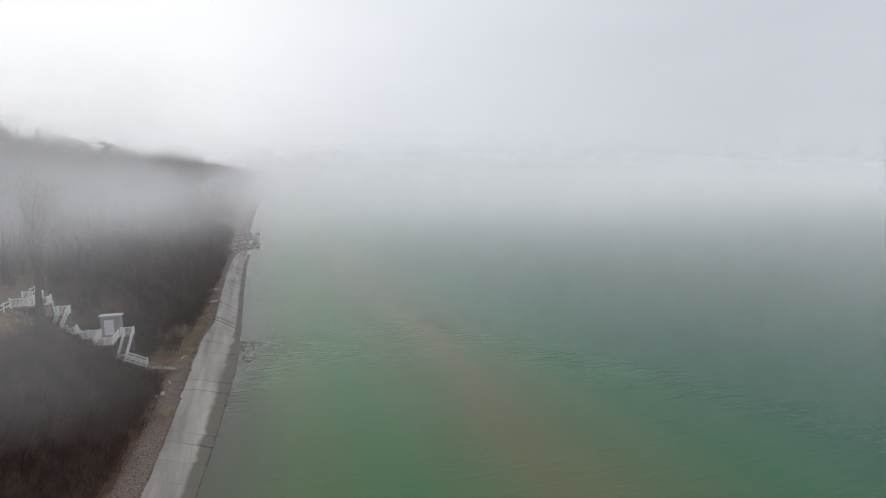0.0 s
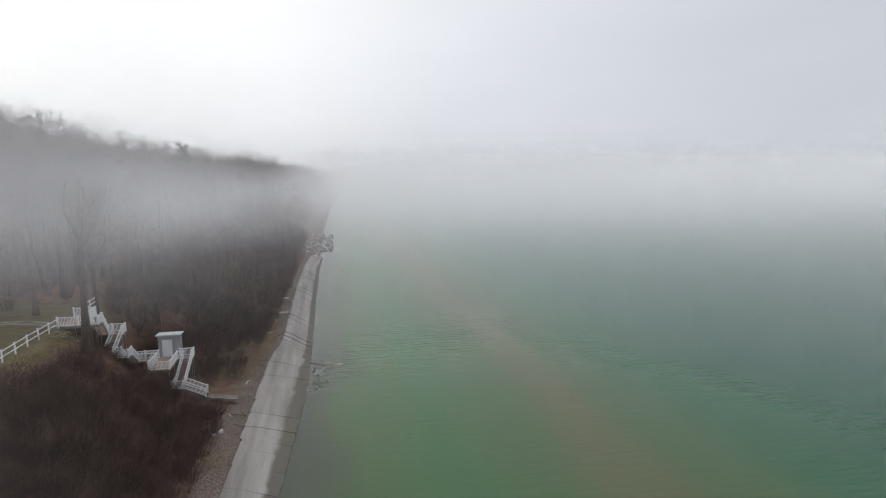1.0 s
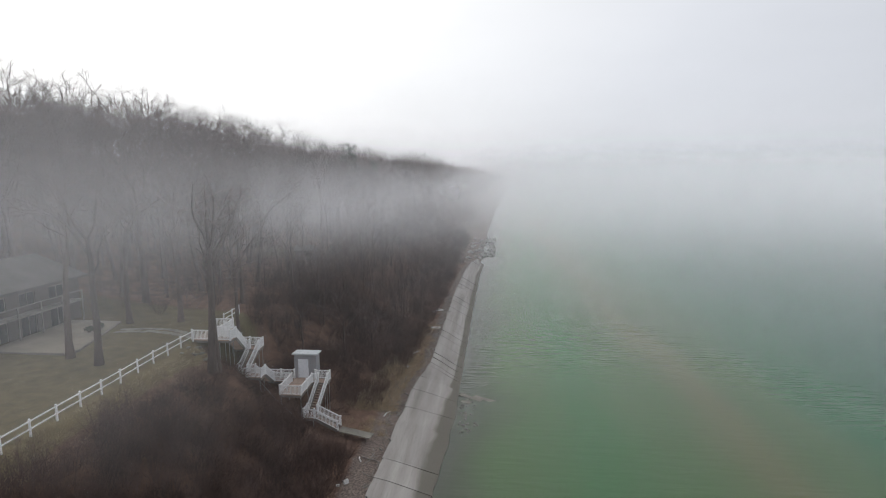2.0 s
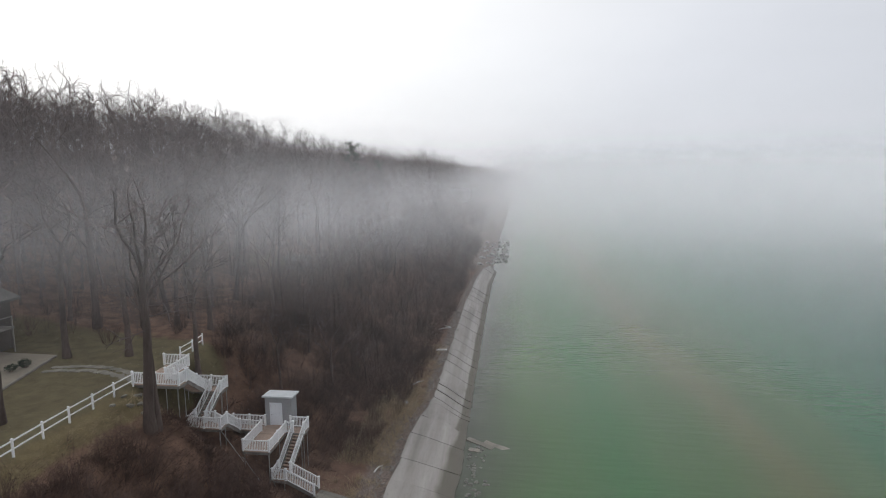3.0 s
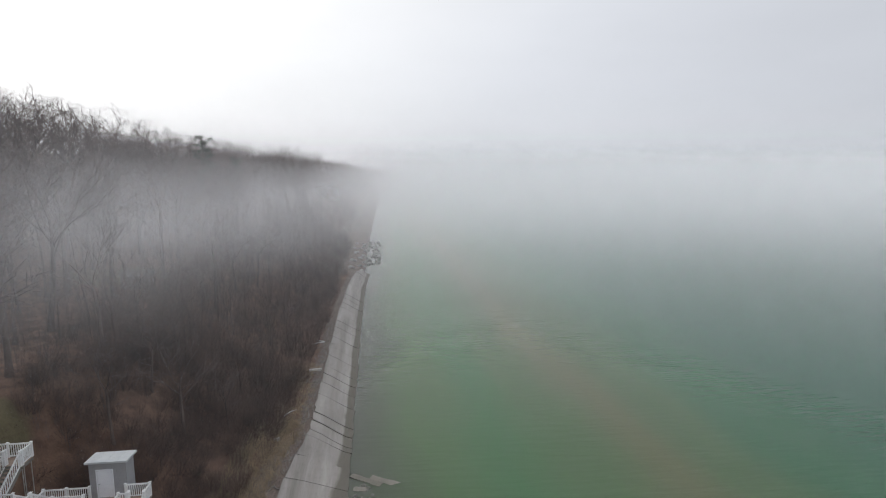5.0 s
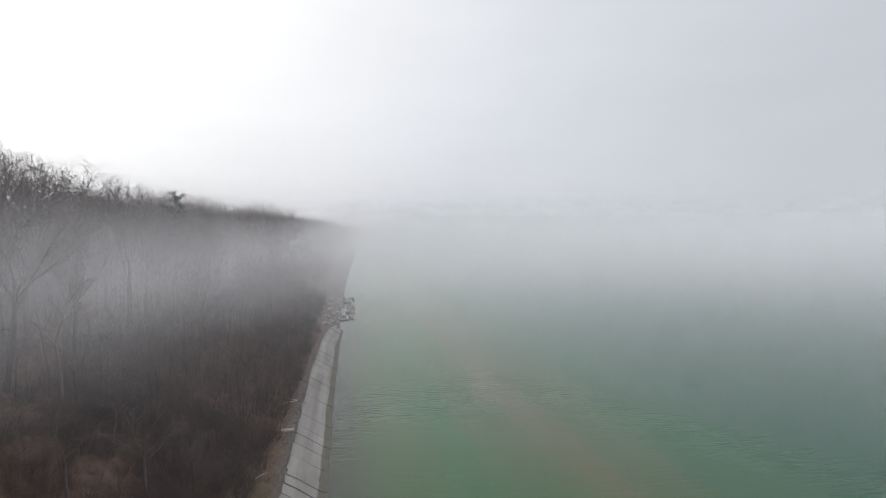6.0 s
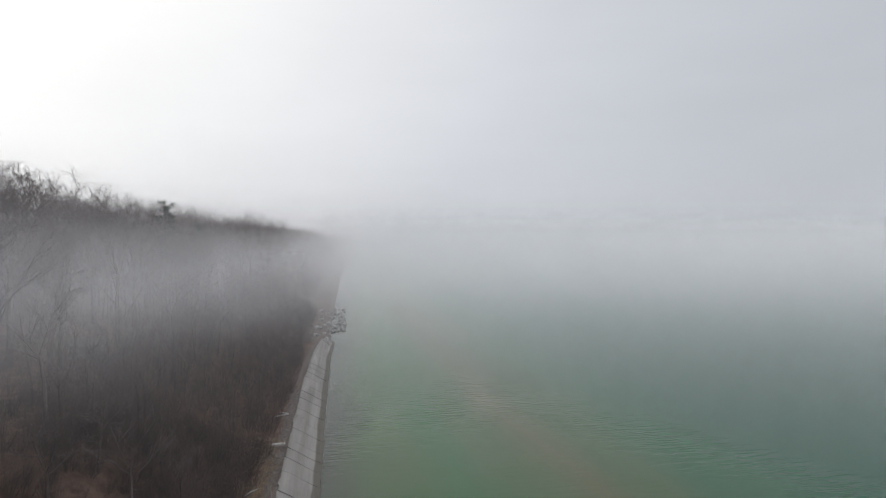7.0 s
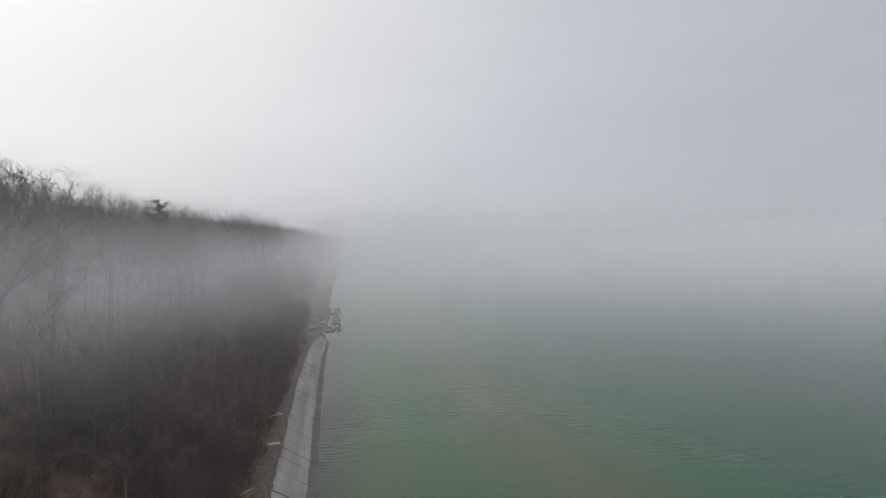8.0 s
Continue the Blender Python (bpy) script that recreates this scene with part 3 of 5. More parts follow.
def tree_frame(rng, emit, height, girth, bole, depth, low, forks, steep=1.0):
    """Trunk, spreading main boughs and a few low side branches of a broad-leaved tree."""
    lean = Vector((rng.uniform(-0.07, 0.07), rng.uniform(-0.07, 0.07), 1))
    pts = bend(rng, (0, 0, -0.025 * height), lean, height * (bole + 0.16), 6, 0.06, 0.3)
    emit(-1, pts, [girth * (1.4 if i == 0 else 1.0) * (1 - 0.5 * i / 6) for i in range(7)])
    turn, many = rng.uniform(0, 6.28), rng.choice((4, 5, 5))
    for k in range(many):
        a = turn + 6.28 * k / many + rng.uniform(-0.4, 0.4)
        tilt = radians(rng.uniform(12, 24) if k == 0 else rng.uniform(26, 52) * steep)
        s = pts[6] if k < 2 else pts[5].lerp(pts[6], rng.random()) if k < 4 else pts[4].lerp(pts[5], rng.random())
        boughs(rng, emit, s, (math.cos(a) * math.sin(tilt), math.sin(a) * math.sin(tilt), math.cos(tilt)),
               height * (0.62 - 0.5 * bole) * rng.uniform(0.85, 1.1), girth * 0.34, 0, depth, forks)
    for k in range(low):
        w = rng.uniform(0.45, 0.85) * 6
        a = rng.uniform(0, 6.28)
        boughs(rng, emit, pts[int(w)].lerp(pts[int(w) + 1], w % 1), (math.cos(a), math.sin(a), rng.uniform(-0.05, 0.4)), height * rng.uniform(0.12, 0.22), girth * 0.16, 1, depth, forks)


def rounded(v, height):
    """Draws the longest twigs in, so that the crown ends in an even dome."""
    v = np.array(v, dtype=float)
    v[:, 2] *= height / v[:, 2].max()
    off = (v - np.array([0, 0, 0.60 * height])) / (np.array([0.36, 0.36, 0.37]) * height)
    rho = np.linalg.norm(off, axis=1)
    pull = np.where((rho > 0.85) & (v[:, 2] > 0.3 * height), (0.85 + (rho - 0.85) * 0.40) / np.maximum(rho, 0.1), 1.0)
    return np.array([0, 0, 0.60 * height]) + (v - np.array([0, 0, 0.60 * height])) * pull[:, None]


def bare_tree(seed, height, girth, bole, low=2, steep=1.0):
    """Two meshes of a leafless broad-leaved tree: trunk with boughs, and a rounded crown of branches and fine twigs."""
    rng = random.Random(seed)
    wood, crown = Build(), Build()

    def emit(level, pts, radii):
        if level < 0:
            wood.tube(pts, radii, 8)
        elif level == 0:
            wood.tube(pts, [max(r, 0.03) for r in radii], 5)
        elif level < 3:
            crown.tube(pts, [max(r, 0.045 if level == 1 else 0.028) for r in radii], 3)
        else:
            for p, q in zip(pts, pts[1:]):
                crown.spike(p, q + (q - p) * (0.3 if q is not pts[-1] else 0.0), 0.018 if level == 3 else 0.013)

    tree_frame(rng, emit, height, girth, bole, 4, low, (4, 4, 3, 2), steep)
    every = rounded(wood.v + crown.v, height).tolist()
    wood.v, crown.v = every[:len(wood.v)], every[len(wood.v):]
    return wood.mesh("trunk", M_BARK, True), crown.mesh("crown", M_TWIG)


def thin_tree(seed):
    """Corners and triangles of a light leafless tree one unit high, for woods that are seen as a mass."""
    rng = random.Random(seed)
    b = Build()

    def emit(level, pts, radii):
        for p, q, r in zip(pts, pts[1:], radii):
            b.spike(p, q + (q - p) * (0.35 if level < 2 else 0.1), max(r, 0.0012 if level > 2 else 0.0018))

    tree_frame(rng, emit, 1.0, 0.0125, rng.uniform(0.26, 0.42), 3, 1, (3, 3, 3))
    return rounded(b.v, 1.0), np.array(b.f)


def pine_tree(seed, height):
    rng = random.Random(seed)
    wood, crown = Build(), Build()
    wood.tube([(0, 0, -0.5), (0.1, 0, height * 0.5), (0, 0.1, height)], [0.3, 0.2, 0.03], 7)
    for k in range(46):
        z = height * (0.45 + 0.55 * k / 46)
        a = rng.uniform(0, 6.3)
        r = (height - z) * 0.28 + rng.uniform(0.5, 1.4)
        e = Vector((math.cos(a) * r, math.sin(a) * r, z + rng.uniform(0.0, 0.8)))
        wood.tube([(0, 0, z), e], [0.05, 0.015], 3)
        for _ in range(26):
            c = Vector((0, 0, z)).lerp(e, rng.uniform(0.35, 1.05)) + Vector((rng.uniform(-1, 1), rng.uniform(-1, 1), rng.uniform(-0.3, 0.5))) * 0.5
            d = Vector((rng.uniform(-1, 1), rng.uniform(-1, 1), rng.uniform(-0.2, 0.8))) * 0.42
            s = d.orthogonal().normalized() * 0.12
            crown.add([c - s, c + s, c + d + s * 0.3, c + d - s * 0.3], [(0, 1, 2, 3)])
    return wood.mesh("trunk", M_BARK, True), crown.mesh("crown", M_NEEDLE)


KINDS = [bare_tree(11 + i, h, g, b, lb) for i, (h, g, b, lb) in enumerate(
    [(20, 0.32, 0.42, 1), (22, 0.34, 0.44, 1), (18, 0.26, 0.40, 1), (21, 0.29, 0.36, 2), (16, 0.20, 0.38, 1), (19, 0.27, 0.45, 2)])]
STRAIGHT = bare_tree(81, 18, 0.30, 0.58, 0, 0.75)
FORKED = bare_tree(74, 18, 0.36, 0.56, 3, 0.55)


def plant(kind, x, y, turn, size, label, group="trees of the wooded bank"):
    z = float(ground_z(x, y))
    t = thing("tree", (x, y, z), label, "tree", group)
    t.rotation_euler, t.scale = (0, 0, turn), (size, size, size)
    part("trunk", kind[0], None, t)
    part("crown", kind[1], None, t)
    return t


# the lawn's own trees, and the big ones at the top of the bank
plant(FORKED, -21.9, 68.2, 0.6, 1.0, "tall leafless tree with a stout trunk beside the deck", "trees on the lawn edge")
for x, y, size in ((-34.9, 76.8, 0.95), (-30.2, 77.9, 0.9), (-24.3, 78.2, 0.8), (-33.0, 66.5, 1.0), (-29.5, 65.1, 1.0), (-40.2, 66.2, 1.0), (-27.5, 86.0, 0.85), (-21.75, 68.75, 0.9)):
    plant(STRAIGHT, x, y, x * 1.7 + y, size, "tall leafless tree with a grey trunk standing on the lawn", "trees on the lawn edge")
rng = random.Random(5)
taken = []
tries = 0
while len(taken) < 105 and tries < 6000:
    tries += 1
    y = 84 + 110 * rng.random() ** 1.25
    d = 12 + 62 * rng.random()
    x = float(wall_top(y)) - d
    if y < 90 and d < 20 or math.hypot(x + 32, y - 119) < 7 or any((x - a) ** 2 + (y - b) ** 2 < 11 for a, b in taken):
        continue
    taken.append((x, y))
    size = rng.uniform(0.85, 1.1) * (0.6 if d < 17 else 0.7 if y < 97 and d < 27 else 1.0)
    plant(KINDS[rng.randrange(6)], x, y, rng.uniform(0, 6.3), size, "leafless grey-brown woodland tree among fallen leaves")
while len(taken) < 125 and tries < 9000:
    tries += 1
    x, y = rng.uniform(-95, -50), rng.uniform(48, 88)
    if any((x - a) ** 2 + (y - b) ** 2 < 14 for a, b in taken):
        continue
    taken.append((x, y))
    plant(KINDS[rng.randrange(6)], x, y, rng.uniform(0, 6.3), rng.uniform(0.95, 1.2), "leafless grey-brown tree in the wood behind the house", "trees behind the house")
hill = []
while len(hill) < 118:
    y, d = rng.uniform(78, 208), rng.uniform(42, 98)
    x = float(wall_top(y)) - d
    if any((x - a) ** 2 + (y - b) ** 2 < 22 for a, b in hill):
        continue
    hill.append((x, y))
    plant(KINDS[rng.randrange(6)], x, y, rng.uniform(0, 6.3), rng.uniform(0.92, 1.14), "leafless woodland tree on the rising hill", "trees on the hill")
small = []
while len(small) < 32:
    y, d = rng.uniform(83, 185), rng.uniform(5, 15)
    x = float(wall_top(y)) - d
    if any((x - a) ** 2 + (y - b) ** 2 < 9 for a, b in small):
        continue
    small.append((x, y))
    plant(KINDS[rng.randrange(6)], x, y, rng.uniform(0, 6.3), rng.uniform(0.32, 0.5), "small leafless tree growing out of the steep bank", "saplings on the bank")
pine = pine_tree(3, 21)
for x, y, size in ((-34, 162, 1.0), (-31, 176, 0.82)):
    p = thing("pine_tree", (x, y, float(ground_z(x, y))), "dark evergreen pine rising among leafless trees", "tree", "pines")
    p.scale = (size, size, size)
    part("trunk", pine[0], None, p)
    part("crown", pine[1], None, p)


# ---- far woods and brush: what nobody could count ----
def twig_cloud(name, places, sizes, seed, stems, spread, mat, kind_height, thick):
    """Leafless brush or far woods as one mesh: at each place a fan of forked stems, each a narrow three-sided spike."""
    g = np.random.default_rng(seed)
    n = len(places)
    base = np.repeat(places, stems, 0)
    size = np.repeat(sizes, stems)
    m = len(base)
    ang, out = g.uniform(0, 2 * np.pi, m), g.uniform(0.05, 1, m) ** 0.7
    foot = base + np.stack([np.cos(ang) * out * 0.35 * spread, np.sin(ang) * out * 0.35 * spread, np.full(m, -0.15)], -1) * size[:, None]
    tall = kind_height * size * g.uniform(0.55, 1.05, m) * (1.05 - 0.35 * out)
    tip = foot + np.stack([np.cos(ang) * out * spread * size, np.sin(ang) * out * spread * size, tall], -1) + g.normal(0, 0.18, (m, 3)) * size[:, None]
    segs = [(foot, tip, thick * size)]
    for lo, hi, share in ((0.35, 0.6, 0.55), (0.5, 0.9, 0.4), (0.65, 0.95, 0.35)):
        t = g.uniform(lo, hi, (m, 1))
        s = foot + (tip - foot) * t
        way = g.normal(0, 1, (m, 3))
        way[:, 2] = np.abs(way[:, 2]) * 0.9 + 0.35
        way /= np.linalg.norm(way, axis=1)[:, None]
        segs.append((s, s + way * (tall * share)[:, None] * g.uniform(0.5, 1.1, (m, 1)), thick * size * 0.6))
    a, b = np.concatenate([s[0] for s in segs]), np.concatenate([s[1] for s in segs])
    r = np.concatenate([s[2] for s in segs])[:, None]
    d = b - a
    d /= np.linalg.norm(d, axis=1)[:, None] + 1e-9
    u = np.cross(d, np.array([0.31, 0.87, 0.38]))
    u /= np.linalg.norm(u, axis=1)[:, None] + 1e-9
    w = np.cross(d, u)
    c = [a + (u * math.cos(q) + w * math.sin(q)) * r for q in (0, 2.094, 4.189)]
    k = len(a)
    co = np.concatenate([*c, b])
    i = np.arange(k)
    f = np.concatenate([np.stack([i + p * k, i + q * k, i + 3 * k], -1) for p, q in ((0, 1), (1, 2), (2, 0))])
    return array_mesh(name, co, f, mat)


def scatter(seed, count, y0, y1, d0, d1, keep=lambda x, y, d: True):
    g = random.Random(seed)
    out = []
    while len(out) < count:
        y, d = g.uniform(y0, y1), g.uniform(d0, d1)
        x = float(wall_top(y)) - d
        if keep(x, y, d):
            out.append((x, y, float(ground_z(x, y))))
    return np.array(out)


def clear_of_stairs(x, y, d):
    return not (66.0 < y < 79.9 and x < -13.5) and not (70.8 < y < 79.9) and not (d > 13.0 + 0.8 * math.sin(y * 0.7) and y < 82)


spots = scatter(21, 1350, 22, 110, 2.6, 17.5, clear_of_stairs)
tagged(new("brush", twig_cloud("brush", spots, np.random.default_rng(1).uniform(0.7, 1.35, len(spots)), 2, 20, 0.95, M_BRUSH, 2.2, 0.015)),
       "dense dark brown leafless brush on the steep bank", "brush", kind="stuff")
spots = scatter(22, 1250, 92, 230, 1.6, 22, lambda x, y, d: y < 176 or d > 4)
tagged(new("brush", twig_cloud("brush", spots, np.random.default_rng(2).uniform(0.9, 1.6, len(spots)), 3, 14, 1.1, M_BRUSH, 3.3, 0.016)),
       "dense dark brown leafless brush farther along the bank", "brush", kind="stuff")
spots = scatter(25, 900, 82, 118, 13, 52)
tagged(new("saplings", twig_cloud("saplings", spots, np.random.default_rng(18).uniform(0.5, 1.3, len(spots)), 19, 4, 0.35, M_TWIG, 3.2, 0.014)),
       "thin upright saplings in the leaf litter of the wood", "undergrowth", kind="stuff")
spots = scatter(24, 500, 80, 200, 14, 60)
tagged(new("undergrowth", twig_cloud("undergrowth", spots, np.random.default_rng(4).uniform(0.6, 1.3, len(spots)), 5, 14, 0.9, M_BRUSH, 2.6, 0.02)),
       "sparse brown undergrowth between the woodland trees", "undergrowth", kind="stuff")


THIN = [thin_tree(200 + k) for k in range(7)]


def woods(name, seed, y0, y1, d0, d1, count, tall, label, mat=M_TWIG):
    """A stretch of leafless woods as one mesh, each tree turned and sized differently."""
    g = np.random.default_rng(seed)
    co, fa, k = [], [], 0
    for x, y, z in scatter(seed, count, y0, y1, d0, d1, lambda x, y, d: math.hypot(x + 32, y - 119) > 7):
        v, f = THIN[g.integers(7)]
        a, h = g.uniform(0, 6.28), tall * g.uniform(0.7, 1.12)
        w = h * g.uniform(0.9, 1.15)
        c, s = math.cos(a) * w, math.sin(a) * w
        co.append(np.stack([v[:, 0] * c - v[:, 1] * s + x, v[:, 0] * s + v[:, 1] * c + y, v[:, 2] * h + z], -1))
        fa.append(f + k)
        k += len(v)
    tagged(new(name, array_mesh(name, np.concatenate(co), np.concatenate(fa), mat)), label, "woods", kind="stuff")


woods("woods", 36, 86, 190, 17, 56, 160, 19, "leafless woodland crowns on the bank's top")
woods("woods", 38, 186, 330, 6, 24, 150, 10, "young leafless trees along the farther shore", M_BRUSH)
woods("woods", 37, 92, 190, 5, 22, 150, 9.5, "thicket of young leafless trees on the bank", M_BRUSH)
woods("woods", 34, 84, 200, 54, 130, 210, 17, "leafless woodland on the rising hill")
woods("woods", 35, 40, 95, 46, 120, 150, 18, "leafless woodland behind the house")
woods("far_woods", 31, 190, 330, 14, 80, 210, 23.5, "distant leafless woods above the shore")
for seed, y0, y1, d0, d1, count, stems, thick in ((32, 330, 700, 14, 120, 520, 12, 0.006), (33, 700, 1700, 14, 200, 420, 10, 0.014)):
    spots = scatter(seed, count, y0, y1, d0, d1)
    tagged(new("far_woods", twig_cloud("far_woods", spots, np.random.default_rng(seed).uniform(17, 23, count), seed, stems, 0.22, M_TWIG, 1.0, thick)), "distant leafless woods fading into fog", "woods", kind="stuff")

# low scrub in the hollow under the stairs, and a dry grass fringe outside the fence
spots = scatter(51, 420, 69, 81, 5.5, 16.5)
tagged(new("low_scrub", twig_cloud("low_scrub", spots, np.random.default_rng(9).uniform(0.5, 1.1, len(spots)), 10, 14, 0.9, M_BRUSH, 0.75, 0.014)),
       "low brown scrub and bramble under the stairway", "scrub", kind="stuff")
spots = scatter(53, 1150, 34, 71, 3.2, 14.8, lambda x, y, d: d < 14.2 + 0.5 * math.sin(y * 0.9) and not (y > 62 and d > 10))
tagged(new("thicket", twig_cloud("thicket", spots, np.random.default_rng(14).uniform(0.6, 1.25, len(spots)), 15, 14, 0.75, M_THICKET, 2.5, 0.016)),
       "tangled dark brown leafless thicket on the bank's shoulder", "brush", kind="stuff")
spots = scatter(54, 520, 60, 71.5, 8, 14.2)
tagged(new("low_scrub", twig_cloud("low_scrub", spots, np.random.default_rng(16).uniform(0.5, 1.1, len(spots)), 17, 14, 0.9, M_BRUSH, 0.7, 0.015)),
       "low reddish-brown scrub round the foot of the trees", "scrub", kind="stuff")
spots = scatter(52, 1500, 36, 71.5, 14.2, 16.3)
tagged(new("grass_fringe", twig_cloud("grass_fringe", spots, np.random.default_rng(10).uniform(0.5, 1.2, len(spots)), 11, 10, 0.6, M_REED, 0.28, 0.007)),
       "fringe of dry yellow grass on the lawn's edge", "grass", kind="stuff")
# dry grass along the foot of the bank
spots = scatter(41, 450, 60, 112, 0.8, 5.0, lambda x, y, d: math.sin(y * 0.35) + math.sin(y * 0.13 + 1) > -0.2)
tagged(new("dry_grass", twig_cloud("dry_grass", spots, np.random.default_rng(7).uniform(0.6, 1.3, len(spots)), 8, 14, 0.55, M_REED, 0.6, 0.014)),
       "tufts of dry tan grass along the foot of the bank", "grass", kind="stuff")

spots = scatter(43, 420, 80, 96, 0.9, 5.2)
tagged(new("dry_reeds", twig_cloud("dry_reeds", spots, np.random.default_rng(12).uniform(0.7, 1.3, len(spots)), 13, 16, 0.6, M_REED, 0.85, 0.012)),
       "bed of dry tan reeds beside the seawall", "reeds", kind="stuff")


# ---- decks, stairs and railings down the bank ----
RAIL_H = 0.95
B_POST = Build().box((0, 0, RAIL_H / 2), (0.12, 0.12, RAIL_H)).box((0, 0, RAIL_H + 0.015), (0.17, 0.17, 0.03)).add(
    [(-0.07, -0.07, RAIL_H + 0.03), (0.07, -0.07, RAIL_H + 0.03), (0.07, 0.07, RAIL_H + 0.03), (-0.07, 0.07, RAIL_H + 0.03), (0, 0, RAIL_H + 0.09)],
    [(0, 1, 4), (1, 2, 4), (2, 3, 4), (3, 0, 4)]).mesh("post", M_VINYL)
B_BAL = Build().box((0, 0, 0.40), (0.04, 0.04, 0.76)).mesh("baluster", M_VINYL)


def railing(points, label="white vinyl railing with square balusters", skip_first=False, skip_last=False, gap=0.125):
    """A railing along points at deck level: posts, two rails and balusters."""
    pts = [Vector(p) for p in points]
    r = thing("railing", pts[0], label, "railing", "railings of the bank stairway")
    o = pts[0]
    for i, (a, b) in enumerate(zip(pts, pts[1:])):
        d = b - a
        flat = math.hypot(d.x, d.y)
        n = max(1, round(flat / 1.7))
        for k in range(n + 1):
            if (i > 0 and k == 0) or (skip_first and i == 0 and k == 0) or (skip_last and i == len(pts) - 2 and k == n):
                continue
            part("post", B_POST, None, r, at=a + d * (k / n) - o)
        for name, z, h in (("top_rail", RAIL_H - 0.07, 0.09), ("bottom_rail", 0.10, 0.06)):
            part(name, Build().beam(a + Vector((0, 0, z)) - o, b + Vector((0, 0, z)) - o, 0.06, h), M_VINYL, r)
        m = max(2, int(flat / gap))
        for k in range(1, m):
            part("baluster", B_BAL, None, r, at=a + d * (k / m) - o + Vector((0, 0, 0.06)))
    return r


def deck(name, corners, z, label, board=0.14, legs=()):
    """A boarded platform: x0, x1, y0, y1; boards laid along x; rim joists; pipe legs down to the ground."""
    x0, x1, y0, y1 = corners
    t = thing(name, (x0, y0, z), label, "deck", "platforms of the bank stairway")
    n = max(1, round((y1 - y0) / board))
    w = (y1 - y0) / n
    data = Build().box(((x1 - x0) / 2, 0, -0.02), (x1 - x0, w - 0.012, 0.04)).mesh("board", M_BOARD)
    for k in range(n):
        part("board", data, None, t, at=(0, (k + 0.5) * w, 0))
    L, W = x1 - x0, y1 - y0
    for a, b in (((0, 0.02, -0.14), (L, 0.02, -0.14)), ((0, W - 0.02, -0.14), (L, W - 0.02, -0.14)),
                 ((0.02, 0.05, -0.14), (0.02, W - 0.05, -0.14)), ((L - 0.02, 0.05, -0.14), (L - 0.02, W - 0.05, -0.14))):
        part("rim_joist", Build().beam(a, b, 0.04, 0.2), M_TIMBER, t)
    for lx, ly in legs:
        g = float(ground_z(lx, ly)) - 0.3
        if g < z - 0.3:
            part("leg", Build().tube([(lx - x0, ly - y0, g - z), (lx - x0, ly - y0, -0.05)], [0.028, 0.028], 6), M_STEEL, t)
    return t


def stair(top, bottom, width, label="steep outdoor stair flight with brown treads"):
    """A straight flight between the middles of its top and bottom edges."""
    a, b = Vector(top), Vector(bottom)
    t = thing("stair_flight", b, label, "stairs", "stair flights down the bank")
    run = Vector((b.x - a.x, b.y - a.y, 0))
    flat = run.length
    u = run.normalized()
    side = Vector((-u.y, u.x, 0))
    n = max(3, round((a.z - b.z) / 0.185))
    turn = math.atan2(u.y, u.x)
    tread = Build().box((0, 0, -0.02), (flat / n + 0.03, width - 0.1, 0.04)).mesh("tread", M_BOARD)
    for k in range(1, n):
        c = a.lerp(b, (k - 0.5) / n)
        c.z = a.z + (b.z - a.z) * k / n
        part("tread", tread, None, t, at=c - b, turn=(0, 0, turn))
    for s in (-1, 1):
        e = side * (s * (width / 2 - 0.03)) + Vector((0, 0, -0.12))
        part("stringer", Build().beam(a + e - b, b + e - b, 0.05, 0.26), M_TIMBER, t)
    return t


def flight(top, bottom, width, left=True, right=True):
    stair(top, bottom, width)
    a, b = Vector(top), Vector(bottom)
    u = Vector((b.x - a.x, b.y - a.y, 0)).normalized()
    side = Vector((-u.y, u.x, 0)) * (width / 2 + 0.02)
    for s, on in ((1, left), (-1, right)):
        if on:
            railing([a + side * s, b + side * s], "white vinyl stair railing with square balusters")


# upper deck on the edge of the lawn
Z0, Z1, Z2, Z3, Z4 = 11.1, 8.7, 6.8, 5.35, 3.05
deck("upper_deck", (-25.7, -22.1, 71.95, 73.0), Z0, "brown boarded walk on the lawn edge, front part", legs=((-24.2, 72.1), (-22.3, 72.1), (-23.2, 72.1), (-22.3, 72.9)))
deck("upper_deck", (-25.7, -23.75, 73.0, 76.05), Z0, "brown boarded upper deck on the lawn edge", legs=((-23.9, 75.9), (-23.9, 74.5)))
railing([(-25.68, 72.0, Z0), (-22.13, 72.0, Z0), (-22.13, 72.9, Z0)])
railing([(-25.85, 76.05, Z0), (-23.78, 76.05, Z0), (-23.78, 73.0, Z0), (-23.1, 73.0, Z0)])
flight((-22.6, 73.0, Z0), (-23.55, 76.9, Z1), 0.95)
# first landing
deck("landing", (-24.45, -21.7, 76.9, 78.0), Z1, "small boarded stair landing on pipe legs", legs=((-21.8, 77.0), (-21.8, 77.9), (-22.0, 77.5), (-24.3, 77.9)))
railing([(-24.45, 76.95, Z1), (-24.45, 78.0, Z1), (-21.72, 77.95, Z1), (-21.68, 76.9, Z1)])
railing([(-23.1, 76.9, Z1), (-22.68, 76.9, Z1)])
flight((-22.18, 76.9, Z1), (-22.70, 75.38, Z2), 0.98)
